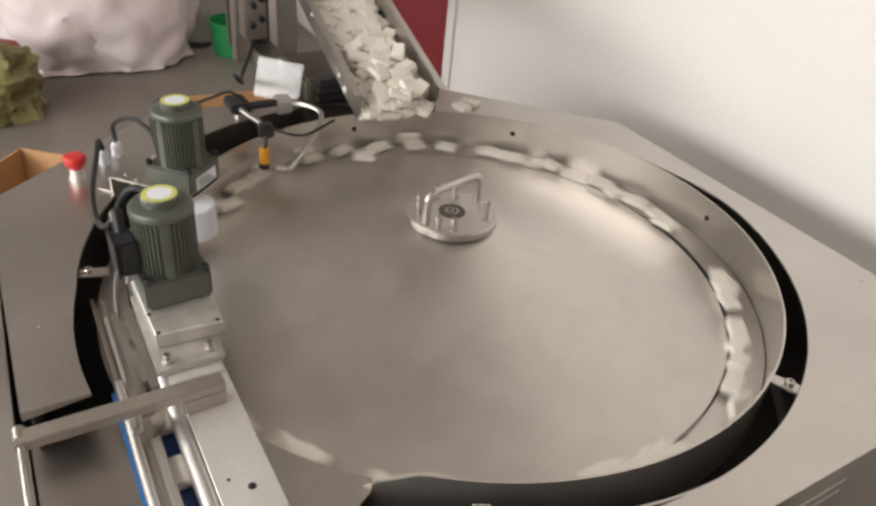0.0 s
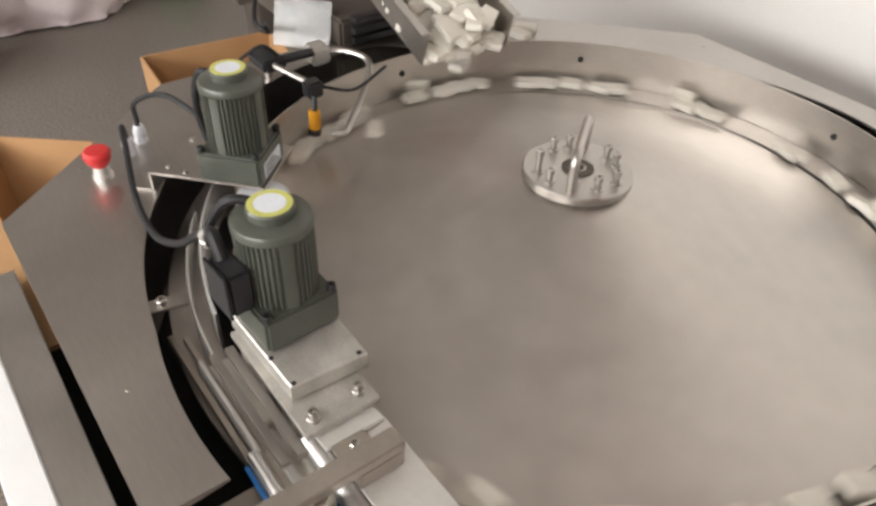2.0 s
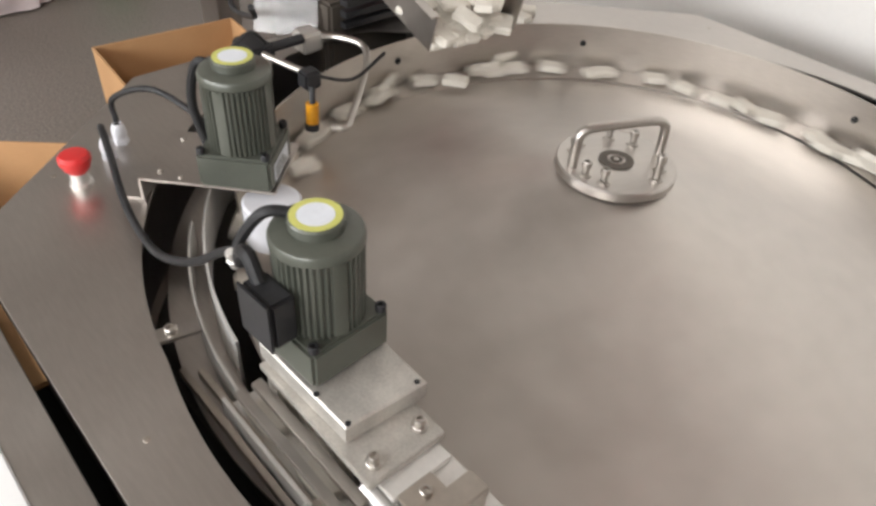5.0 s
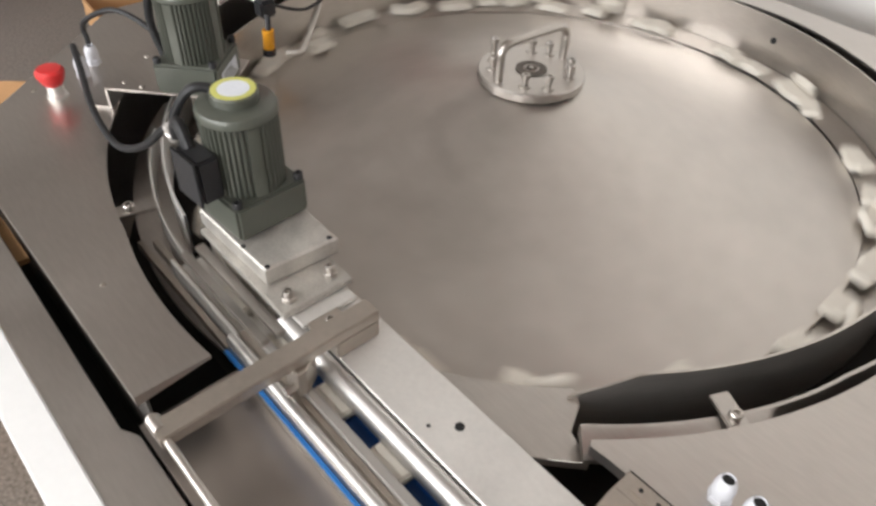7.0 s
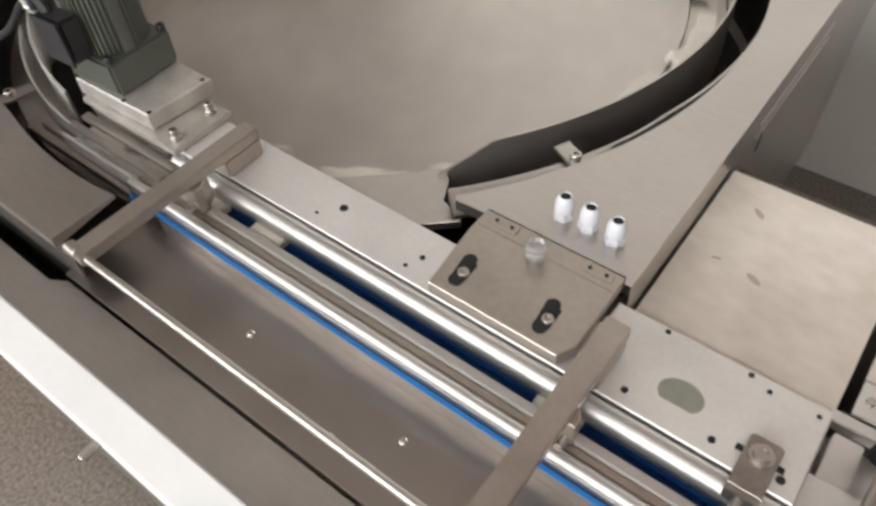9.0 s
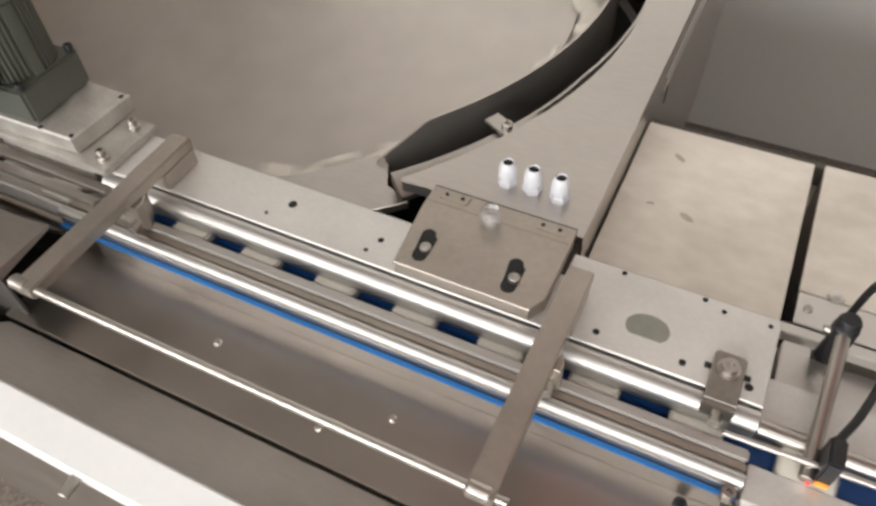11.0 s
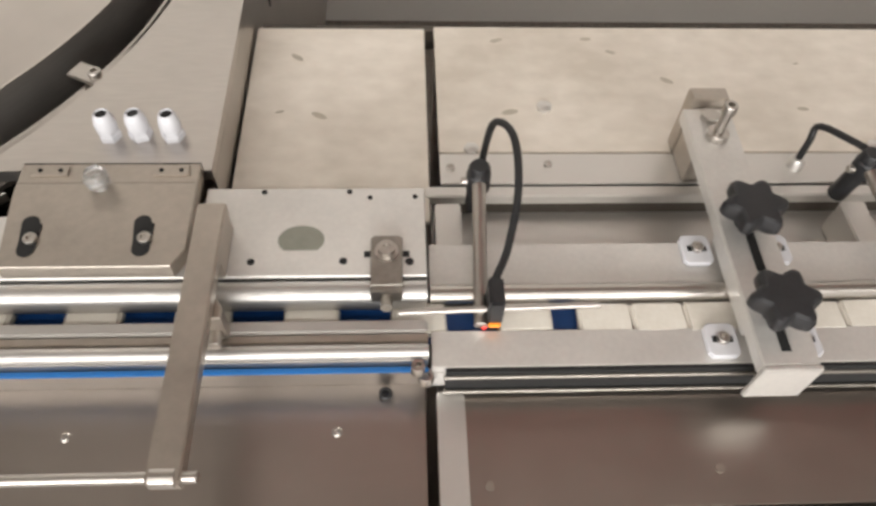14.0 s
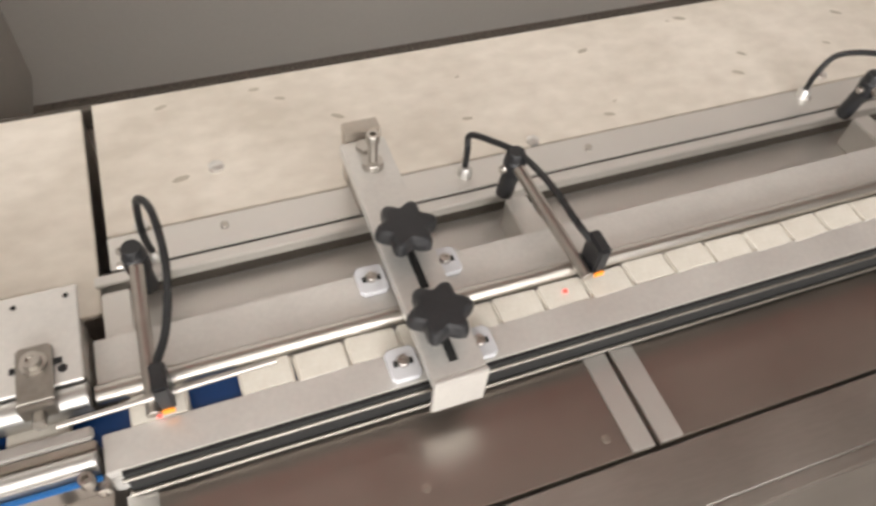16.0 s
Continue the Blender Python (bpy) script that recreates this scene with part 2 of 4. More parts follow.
def structure(name, bm, material, label, category):
    return solo(name, bm, material, label, category, "", "structure")


def screw(bm, x, y, z, r=0.005, h=0.004, socket=True):
    """A socket-head screw standing on z."""
    lathe([(0, z), (r, z), (r, z + h * .85), (r * .88, z + h), (r * .5, z + h), (r * .5, z + h * .45), (0, z + h * .45)], 14, bm, pose(x, y, 0))
    return bm


# ---------------- the room ----------------
structure("floor", box(-6.5, 5.2, -3.6, 3.2, -0.05, 0.0, 0), FLOORM, "grey-brown speckled terrazzo workshop floor", "floor")
wb = box(-2.375, 5.2, 1.62, 1.87, 0, 3.2, 0)
structure("wall_north", wb, WALLM, "plain white painted wall behind the machine", "wall")
structure("trim", box(-2.375, -2.32, 1.608, 1.618, 0, 3.2, 0.002), WALLM, "white painted corner trim", "trim")
structure("wall_north_far", box(-6.5, -2.377, 1.872, 1.94, 0, 3.2, 0), WALLM, "white wall at the far end of the workshop", "wall")
structure("wall_west", box(-6.62, -6.5, -3.6, 3.2, 0, 3.2, 0), WALLM, "pale wall at the far end of the workshop", "wall")
structure("wall_east", box(5.2, 5.32, -3.6, 1.9, 0, 3.2, 0), WALLM, "pale workshop wall", "wall")
wsb = box(-6.5, 5.2, -3.6, -3.48, 0, 1.45, 0)
box(-6.5, 5.2, -3.6, -3.48, 2.55, 3.2, 0, wsb)
box(-6.5, -4.35, -3.6, -3.48, 1.45, 2.55, 0, wsb)
box(1.95, 5.2, -3.6, -3.48, 1.45, 2.55, 0, wsb)
structure("wall_south", wsb, WALLM, "pale wall with a wide window opening", "wall")
structure("ceiling", box(-6.5, 5.2, -3.6, 3.2, 3.2, 3.3, 0), CEILM, "dull grey-brown workshop ceiling", "ceiling")
# unseen red pipe, added so the front panels reflect a red streak
RB = rod((-0.50, 0.99, 3.05), (5.19, 0.99, 3.05), 0.085, 24)
for x in (0.4, 1.9, 3.4, 4.8):
    box(x, x + .02, 0.975, 1.005, 3.13, 3.199, 0, RB)
structure("reflection_pipe", RB, mat("red_pipe_paint", (0.60, 0.05, 0.05), 0.4, 0, 0.1, 3, 90, 0.02), "unseen red pipe added for the red reflection in the front panels", "pipe")
structure("door_1", box(-3.45, -2.38, 1.84, 1.868, 0.0, 2.4, 0.004), REDWALL, "dark red painted door panel", "door")

# ---------------- disc feeder: deck, skirt, ring ----------------
CX, CY = -0.822, 0.679
RX, RY, RR = -0.8045, 0.709, 0.547      # the fixed guide ring
HOLE = 0.622
DZ = 0.878
OUT = [(-0.673, -0.029), (-1.225, -0.029), (-1.50, 0.30), (-1.50, 0.96), (-1.10, 1.342), (-0.145, 1.342), (-0.145, 0.268), (-0.318, 0.268), (-0.362, 0.268)]


def deck_edge(a):
    """Where a ray from the disc's centre at the angle a leaves the deck's octagon."""
    far, d = 9.0, (math.cos(a), math.sin(a))
    ring = OUT[1:7] + [(-0.145, -0.029)]
    for (x0, y0), (x1, y1) in zip(ring, ring[1:] + ring[:1]):
        ex, ey = x1 - x0, y1 - y0
        det = d[0] * -ey + ex * d[1]
        if abs(det) < 1e-9:
            continue
        s = ((x0 - CX) * -ey + ex * (y0 - CY)) / det
        u = (d[0] * (y0 - CY) - d[1] * (x0 - CX)) / det
        if s > 0 and -1e-6 <= u <= 1 + 1e-6:
            far = min(far, s)
    return CX + far * d[0], CY + far * d[1]


# the deck is an open ring of sheet: the conveyor runs through its gap
A0, A1 = -41.3, 283.4
b = bmesh.new()
n = 220
vt = []
angles = [A0 + (A1 - A0) * i / n for i in range(n + 1)]
corner = [math.degrees(math.atan2(y - CY, x - CX)) for x, y in OUT[1:7]]
angles = sorted(angles + [c if c > A0 else c + 360 for c in corner])
for a in angles:
    ar = radians(a)
    ox, oy = deck_edge(ar)
    if a < -31.26:
        far = (0.268 - CY) / math.sin(ar)
        ox, oy = CX + far * math.cos(ar), 0.268
    if a > 270:
        ox = min(ox, -0.673)
    hr = HOLE - 0.005 + 0.027 * max(0.0, (a - 262) / 21.4)
    snug = RR + .012 + 0.035 * math.cos(radians(a - 60))
    near = max(0.0, min(1.0, (a - 74) / 26)) * max(0.0, min(1.0, (178 - a) / 14))
    hr += (snug - hr) * near * near * (3 - 2 * near)
    ix, iy = CX + hr * math.cos(ar), CY + hr * math.sin(ar)
    if abs(a - A0) < 1e-6:
        oy -= 0.002
    vt.append([b.verts.new((ox, oy, DZ)), b.verts.new((ix, iy, DZ)), b.verts.new((ix, iy, DZ - .004)), b.verts.new((ox, oy, DZ - .014))])
for p, q in zip(vt, vt[1:]):
    for i in range(4):
        j = (i + 1) % 4
        if i != 2:
            b.faces.new((p[i], p[j], q[j], q[i]))
for p in (vt[0], vt[-1]):
    b.faces.new(p)
deck = thing("feeder_deck", "brushed stainless steel octagonal deck with a large round opening", "machine deck")
part("deck_sheet", b, DECK, deck)
# skirts
for (x0, y0), (x1, y1) in zip(OUT[1:6], OUT[2:7]):
    d = Vector((x1 - x0, y1 - y0, 0))
    m = Matrix.Translation((x0, y0, 0)) @ Matrix.Rotation(math.atan2(d.y, d.x), 4, 'Z')
    part("skirt", box(0.002, d.length - .002, -0.003, 0.0, 0.30, DZ - .0145, 0, None, m), STEEL, deck, "folded stainless steel side skirt")
# the gap's shade is painted onto this skirt
part("front_skirt", box(-1.224, -0.675, -0.020, -0.017, 0.12, DZ - .0145, 0), WELL, deck, "front skirt darkened for the shade in the gap")
part("skirt_slot", lathe([(0, 0), (1, 0), (1, .0012), (0, .0012)], 20, None, pose(-0.1425, 0.645, 0.795, 0, 90, 0) @ Matrix.Diagonal((.016, .0055, 1, 1))), DARK, deck, "dark punched slot in the skirt")
for z in (0.838, 0.815):
    part("skirt_crease", box(-0.1435, -0.1415, 0.62, 0.90, z, z + .003, .0006), STEEL, deck)
# pan added so the well ends in painted shade
part("well_shade_pan", lathe([(0, 0.64), (0.655, 0.64), (0.655, 0.62), (0, 0.62)], 48, None, pose(CX, CY, 0)), WELL, deck, "added pan under the ring, dark for the shade in the well")
wl = lathe([(0.66, 0.66), (0.66, DZ - .012)], 64, None, pose(CX, CY, 0), -40, 255)
part("well_side", wl, STEEL, deck, "steel side of the well under the deck")
for x, y in ((-0.838, 0.011), (-1.30, 0.10), (-0.40, 1.30), (-1.05, 1.30)):
    part("deck_screw", lathe([(0, DZ - .001), (.0036, DZ - .001), (.0036, DZ + .0004), (.0026, DZ + .0009), (0, DZ + .0007)], 14, None, pose(x, y, 0)), BROWNST, deck)

# fixed guide ring
ring = thing("guide_ring", "tall polished stainless steel guide ring round the turning disc", "guide ring")
G0, G1 = -45.4, 232.0
b = bmesh.new()
n = 160
vv = []
for i in range(n + 1):
    a = G0 + (G1 - G0) * i / n
    top = DZ + 0.004
    cut = min(1.0, (a - G0) / 7.4)
    top = 0.841 + (top - 0.841) * cut
    ar = radians(a)
    row = []
    for r, z in ((RR, 0.775), (RR, top), (RR + .003, top), (RR + .003, 0.775)):
        row.append(b.verts.new((RX + r * math.cos(ar), RY + r * math.sin(ar), z)))
    vv.append(row)
for p, q in zip(vv, vv[1:]):
    for i in range(4):
        j = (i + 1) % 4
        b.faces.new((p[i], p[j], q[j], q[i]))
b.faces.new(vv[0])
b.faces.new(vv[-1][::-1])
part("ring_wall", b, mat("ring_steel", (0.60, 0.56, 0.515), 0.33, 0.9, 0.12, 7, 40, 0.02, (1, 1, 12), 0.08), ring)
for ang in (-27.0, 26.4, 257.2 - 360):
    m = pose(CX, CY, 0, 0, 0, ang)
    t = box(0.572, 0.640, -0.011, 0.011, DZ - .013, DZ - .008, 0.001, None, m)
    tab = part("ring_tab", t, STEEL, ring, "bolted stainless steel tab")
    s2 = screw(bmesh.new(), 0.602, 0, DZ - .0082, 0.007, 0.008)
    bmesh.ops.transform(s2, matrix=m, verts=s2.verts[:])
    part("tab_bolt", s2, CHROME, tab)
for ang, z in ((136.0, 0.845), (177.5, 0.845), (80, .845)):
    m = pose(RX, RY, 0, 0, 0, ang) @ pose(RR + .0005, 0, z, 0, -90, 0)
    part("wall_bolt", lathe([(0, 0), (.006, 0), (.006, .003), (.003, .005), (0, .005)], 12, None, m), DARK, ring)
b = bmesh.new()
lv = []
for i in range(31):
    a = -41.6 + 58.6 * i / 30
    wide = .010 + .024 * max(0.0, min(1.0, (10.5 - i) / 2.0))
    ri = .589 + .007 * min(1.0, i / 12) + .026 * max(0.0, (i - 15) / 15)
    lv.append([b.verts.new((CX + r * math.cos(radians(a)), CY + r * math.sin(radians(a)), z)) for r, z in ((ri, .862), (ri + .004, .8625), (ri + wide, .852), (ri + wide, .846), (ri, .846))])
for p, q in zip(lv, lv[1:]):
    for i in range(5):
        b.faces.new((p[i], p[(i + 1) % 5], q[(i + 1) % 5], q[i]))
b.faces.new(lv[0])
b.faces.new(lv[-1][::-1])
part("ring_ledge", b, STEEL, ring, "flat steel ledge outside the ring")
# outer track at the foot of the wall and the lip beyond the exit
part("outer_track", lathe([(0.490, 0.7955), (0.5455, 0.7955), (0.5455, 0.785), (0.490, 0.785), (0.490, 0.7955)], 160, None, pose(RX, RY, 0)), STEEL, ring, "flat steel outer track that carries the bars")

solo("exit_plate", slab([(-0.558, 0.213), (-0.421, 0.213), (-0.354, 0.275), (-0.374, 0.284), (-0.389, 0.290), (-0.405, 0.322)] +
                                     [(CX + .527 * math.cos(radians(a)), CY + .527 * math.sin(radians(a))) for a in range(-41, -61, -3)], 0.826, 0.838), STEEL,
                  "flat stainless exit plate between disc and conveyor", "plate")

# ---------------- turning disc ----------------
disc = thing("feeder_disc", "shallow cone-shaped spun steel disc turning in the ring", "turntable disc")
DH = 0.116
prof = [(0.0, DH - .004), (0.06, DH - .004)]
for i in range(0, 31):
    r = 0.06 + (0.498 - 0.06) * i / 30
    u = (r - 0.06) / 0.438
    prof.append((r, (DH - .004) * (1 - u) - 0.012 * math.sin(math.pi * u)))
prof += [(0.504, -0.0015), (0.514, -0.002), (0.5155, -0.0035), (0.5155, -0.008), (0.49, -0.010)]
part("disc_cone", lathe(prof, 160), DISCM, disc)
hub = part("hub_plate", lathe([(0, DH - .006), (.080, DH - .006), (.082, DH - .004), (.082, DH + .006), (.080, DH + .008), (0, DH + .008)], 64), STEEL, disc, "round machined hub plate")
part("hub_centre", lathe([(0.0, DH + .0085), (.012, DH + .0085), (.012, DH + .010), (.024, DH + .010), (.024, DH + .008), (0, DH + .008)], 32), LIP, hub, "dark round centre of the hub")
part("centre_ring", lathe([(.0085, DH + .0101), (.0105, DH + .0112), (.0125, DH + .0101)], 28), STEEL, hub)
part("centre_screw", lathe([(0, DH + .0112), (.0035, DH + .0112), (.0035, DH + .0086), (0, DH + .0086)], 14), CHROME, hub)
HB = DH + .008
hp = [(-.066, 0, HB), (-.066, 0, HB + .030), (-.064, 0, HB + .045), (-.054, 0, HB + .054), (-.03, 0, HB + .056), (0.03, 0, HB + .056), (.054, 0, HB + .054), (.064, 0, HB + .045), (.066, 0, HB + .030), (.066, 0, HB)]
part("handle", tube(hp, 0.0066, 14, 6), CHROME, disc, "bent polished steel bar handle")
for x, y in ((-.048, .034), (-.03, .054), (.042, .044), (.058, .022), (-.045, -.035), (.03, -.052), (.046, -.037), (-.02, -.058)):
    sb_ = lathe([(0, HB), (.0092, HB), (.0092, HB + .002), (.0058, HB + .0022)], 18, None, pose(x, y, 0))
    hs = .030 if y > .05 else .013
    cyl(x, y, HB + .002, HB + hs, 0.0042, 14, sb_)
    screw(sb_, x, y, HB + hs, 0.0064, 0.0075)
    hb_ = part("hub_bolt", sb_, CHROME, disc)
    part("bolt_socket", lathe([(0, HB + hs + .0036), (.0031, HB + hs + .0036), (.0031, HB + hs + .0052), (0, HB + hs + .0052)], 6, None, pose(x, y, 0)), DARK, hb_)
# ---------------- conveyor through the gap ----------------
YB0, YB1 = 0.106, 0.1415                # belt
cover = thing("conveyor_cover", "long matt anodised cover plate beside the conveyor", "cover plate")
cb_ = slab([(-0.70, 0.1515), (0.055, 0.1515), (0.055, 0.250), (-0.147, 0.250), (-0.147, 0.219), (-0.70, 0.219)], 0.8692, 0.873)
part("plate", cb_, PLATE, cover)
part("plate_web", box(-0.72, 0.055, 0.1565, 0.215, 0.80, 0.869, 0), STEEL, cover)
for x, y, r in ((-0.45, 0.19, .0062), (-0.336, 0.184, .004), (-0.344, 0.166, .003), (-0.47, 0.168, .0025), (-0.094, 0.245, .0034), (-0.015, 0.245, .0034), (0.004, 0.238, .003), (0.046, 0.239, .003),
                (-0.098, 0.167, .0042), (-0.018, 0.167, .0042), (0.040, 0.166, .0048), (-0.60, 0.20, .003)):
    part("screw_hole", lathe([(0, 0.8731), (r * .8, 0.8731), (r * .8, 0.8736), (0, 0.8736)], 16, None, pose(x, y, 0)), DARK, cover)
# the hole is drawn as a flat grey-green patch on the plate
hh = bmesh.new()
pts = [(-0.056 + .0205 * math.cos(radians(a)), 0.190 + .0155 * math.sin(radians(a))) for a in range(-45, 226, 15)]
slab(pts, 0.8732, 0.8738, hh, 0)
part("half_moon_hole", hh, DIM, cover, "round hole with a flat lower edge in the plate")
sl = box(0.000, 0.040, 0.171, 0.177, 0.8732, 0.8738, 0)
part("slot", sl, DARK, cover)

guide = thing("conveyor_guides", "bright aluminium guide rails along the bar conveyor", "guide rails")
gr = bmesh.new()
lathe([(0, 0), (.0113, 0), (.0113, .735), (0, .735)], 32, gr, pose(-0.68, 0.1435, 0.8590, 0, 90, 0))
box(-0.68, 0.055, 0.1324, 0.1554, 0.846, 0.8590, 0.002, gr)
part("far_rail", gr, RAIL, guide, "broad rounded aluminium rail")
part("near_rail", box(-0.70, 0.055, 0.1035, 0.1155, 0.8548, 0.8605, 0.002), RAIL, guide)
part("near_groove", box(-0.70, 0.055, 0.0960, 0.1030, 0.8548, 0.8575, 0.0008), BROWNST, guide)
part("rail_web", box(-0.70, 0.055, 0.0930, 0.1055, 0.82, 0.8547, 0.001), STEEL, guide)
part("round_rail", lathe([(0, 0), (.0064, 0), (.0064, .755), (0, .755)], 18, None, pose(-0.70, 0.0870, 0.856, 0, 90, 0)), RAIL, guide)
part("rail_base", box(-0.70, 0.055, 0.0805, 0.0924, 0.83, 0.853, 0.001), STEEL, guide)
part("bed_side", box(-0.66, 0.053, 0.0815, 0.0920, 0.8035, 0.8298, 0), STEEL, guide, "steel conveyor bed side")
part("blue_edge", box(-0.70, 0.055, 0.0755, 0.080, 0.8385, 0.8435, 0.001), BLUE, guide, "bright blue belt edge")
part("thin_rod", rod((0.03, 0.1205, 0.863), (0.205, 0.126, 0.863), 0.0028), STEEL, guide, "thin steel guide wire")
part("rail_screw", screw(bmesh.new(), 0.046, 0.0735, 0.846, .006, .012), CHROME, guide)
part("rail_knob", screw(bmesh.new(), 0.018, 0.0715, 0.8032, .006, .005), BLACK, guide)

belt = solo("conveyor_belt", box(-0.66, 4.42, YB0, YB1, 0.829, 0.8335, 0.001), NAVY, "blue conveyor belt, darkened for the lane's shade, carrying the white bars", "conveyor belt")

# rails on the feeder side, under the motors
fr = thing("entry_rails", "dull steel entry rails curving under the motors", "guide rails")
for k, (y, z) in enumerate(((0.083, 0.834), (0.096, 0.842))):
    part("rail", box(-0.935 + .02 * k, -0.62, y, y + .007, z - .014, z, 0.001), BROWNST, fr)
part("floor_plate", lathe([(0.548, 0.806), (0.600, 0.806), (0.600, 0.800), (0.548, 0.800), (0.548, 0.806)], 40, None, pose(CX, CY, 0), 222, 288), STEEL, fr)
b = lathe([(0.545, 0.80), (0.545, 0.872), (0.548, 0.872), (0.548, 0.80)], 30, None, pose(CX, CY, 0), 212, 262)
part("inner_guide", b, PLATE, fr, "thin bright curved guide strip")
part("outer_guide", lathe([(0.566, 0.80), (0.566, 0.850), (0.569, 0.850), (0.569, 0.80)], 30, None, pose(CX, CY, 0), 236, 268), PLATE, fr)
part("side_plate", box(-0.85, -0.70, 0.1435, 0.150, 0.83, 0.878, 0.001), CAST, fr)
for y0, y1 in ((0.1035, 0.1135), (0.1225, 0.1345)):
    part("top_guide", box(-0.846, -0.664, y0, y1, 0.8575, 0.8655, 0.001), STEEL, fr, "dull steel strip over the lane")
part("entry_plate", box(-0.86, -0.662, 0.100, 0.1425, 0.826, 0.8335, 0.001), SATIN, fr)
part("entry_lip", box(-0.86, -0.662, 0.094, 0.0985, 0.826, 0.850, 0.001), PLATE, fr)

# front lower panels
fp = thing("front_panel", "low brushed steel panel in front of the conveyor", "machine panel")
part("panel_sheet", box(-0.70, 0.053, -0.0305, 0.092, 0.797, 0.803, 0.001), PANEL, fp)
part("panel_side", box(-0.672, 0.053, -0.0255, -0.022, 0.12, 0.7965, 0), STEEL, fp)
for x, y in ((-0.023, 0.038), (-0.25, 0.038), (-0.46, 0.038), (-0.31, 0.0)):
    part("panel_screw", lathe([(0, .803), (.0045, .803), (.0045, .804), (.003, .8052), (.0015, .8045), (0, .8045)], 14, None, pose(x, y, 0)), CHROME, fp)
apron = thing("apron", "dull steel apron shelf, its folded outer edge whitened where lit", "machine apron")
part("apron_sheet", slab([(-1.22, -0.0928), (4.38, -0.0928), (4.38, -0.0345), (-0.69, -0.0345), (-0.71, -0.046), (-1.22, -0.038)], 0.795, 0.801), STEEL, apron)
# near-black sheet added as the shade below the gap
part("toe_shade_pan", box(-1.22, -0.60, -0.090, 0.10, 0.70, 0.704, 0), DARK, apron, "dark sheet added for the shade in the gap")
# lit stretch of the edge, whitened; the rest stays bare steel
part("apron_edge", box(-1.22, 0.16, -0.136, -0.0930, 0.775, 0.803, 0.002), EDGEW, apron, "folded outer edge whitened for the window light on it")
part("bare_edge", box(0.162, 4.38, -0.108, -0.0930, 0.775, 0.801, 0.002), STEEL, apron, "bare folded steel edge")
part("apron_front", box(-1.22, 4.38, -0.104, -0.101, 0.10, 0.774, 0), STEEL, apron)
part("edge_screw", rod((-0.50, -0.136, 0.787), (-0.50, -0.156, 0.785), .006), CHROME, apron)

# gantry: two brackets and a rod
gan = thing("guard_bracket", "square steel bar bracket carrying a thin polished rod", "bracket")
for x in (-0.612, -0.140):
    g2 = part("bracket_bar", box(x, x + .024, -0.036, 0.203, 0.897, 0.911, 0.0012), BROWNST, gan, "chamfered tool steel bar")
    part("bracket_foot", box(x + .001, x + .023, 0.150, 0.203, 0.8735, 0.8965, 0.0015), BROWNST, g2)
    part("bracket_arm", slab([(x + .006, .098), (x + .030, .098), (x + .030, .108), (x + .018, .126), (x + .006, .126)], 0.862, 0.8965), BROWNST, g2)
    part("arm_screw", rod((x + .022, 0.098, 0.872), (x + .022, 0.086, 0.872), .0055), CHROME, g2)
part("rod", rod((-0.622, -0.030, 0.905), (-0.106, -0.030, 0.905), 0.0042), CHROME, gan)
for x in (-0.618, -0.138):
    part("rod_collar", rod((x, -0.030, 0.905), (x + .018, -0.030, 0.905), 0.0075), CHROME, gan)

# slotted block and hinge beside the deck point
blk = thing("slotted_block", "tool steel block with two adjusting slots", "machine block")
part("block", slab([(-0.303, 0.152), (-0.160, 0.152), (-0.150, 0.170), (-0.152, 0.266), (-0.312, 0.266), (-0.312, 0.235)], 0.8735, 0.890), BROWNST, blk)
for x in (-0.283, -0.188):
    o = slab([(x - .0075, .176)] + [(x + .0075 * math.cos(radians(a)), .176 + .0075 * math.sin(radians(a)) - .006) for a in range(180, 361, 20)] +
             [(x + .0075, .196)] + [(x + .0075 * math.cos(radians(a)) - .003, .198 + .0075 * math.sin(radians(a))) for a in range(0, 181, 20)], .8902, .8908, bevel=0)
    s_ = part("slot", o, DARK, blk)
    part("slot_screw", screw(bmesh.new(), x + .002, .180, .8905, .0058, .004), CHROME, s_)
part("thumb_screw", lathe([(0, .8902), (.006, .8902), (.006, .894), (.010, .896), (.011, .905), (.008, .911), (0, .912)], 18, None, pose(-.236, .238, 0)), CLEAR, blk, "pale translucent plastic thumb screw")
for x in (-0.300, -0.192):
    hl = part("hinge_leaf", box(x, x + .032, .250, .262, .8902, .8922, .0004), BROWNST, blk)
    for dx in (.007, .025):
        part("leaf_screw", lathe([(0, .8923), (.0022, .8923), (.0022, .8929), (0, .8931)], 10, None, pose(x + dx, .256, 0)), DARK, hl)
part("block_joint", box(-.312, -.152, .2662, .2680, .8735, .8885, 0), DARK, blk)
part("joint_line", box(-.3095, -.1535, .2425, .2435, .8901, .8904, 0), DARKST, blk)

# cable glands
gland = thing("cable_gland", "white plastic cable gland standing on the deck", "cable gland", "glands on the deck", at=(-0.247, 0.312, DZ))
g = lathe([(0, 0), (.0112, 0), (.0112, .007), (.0098, .008)], 6)
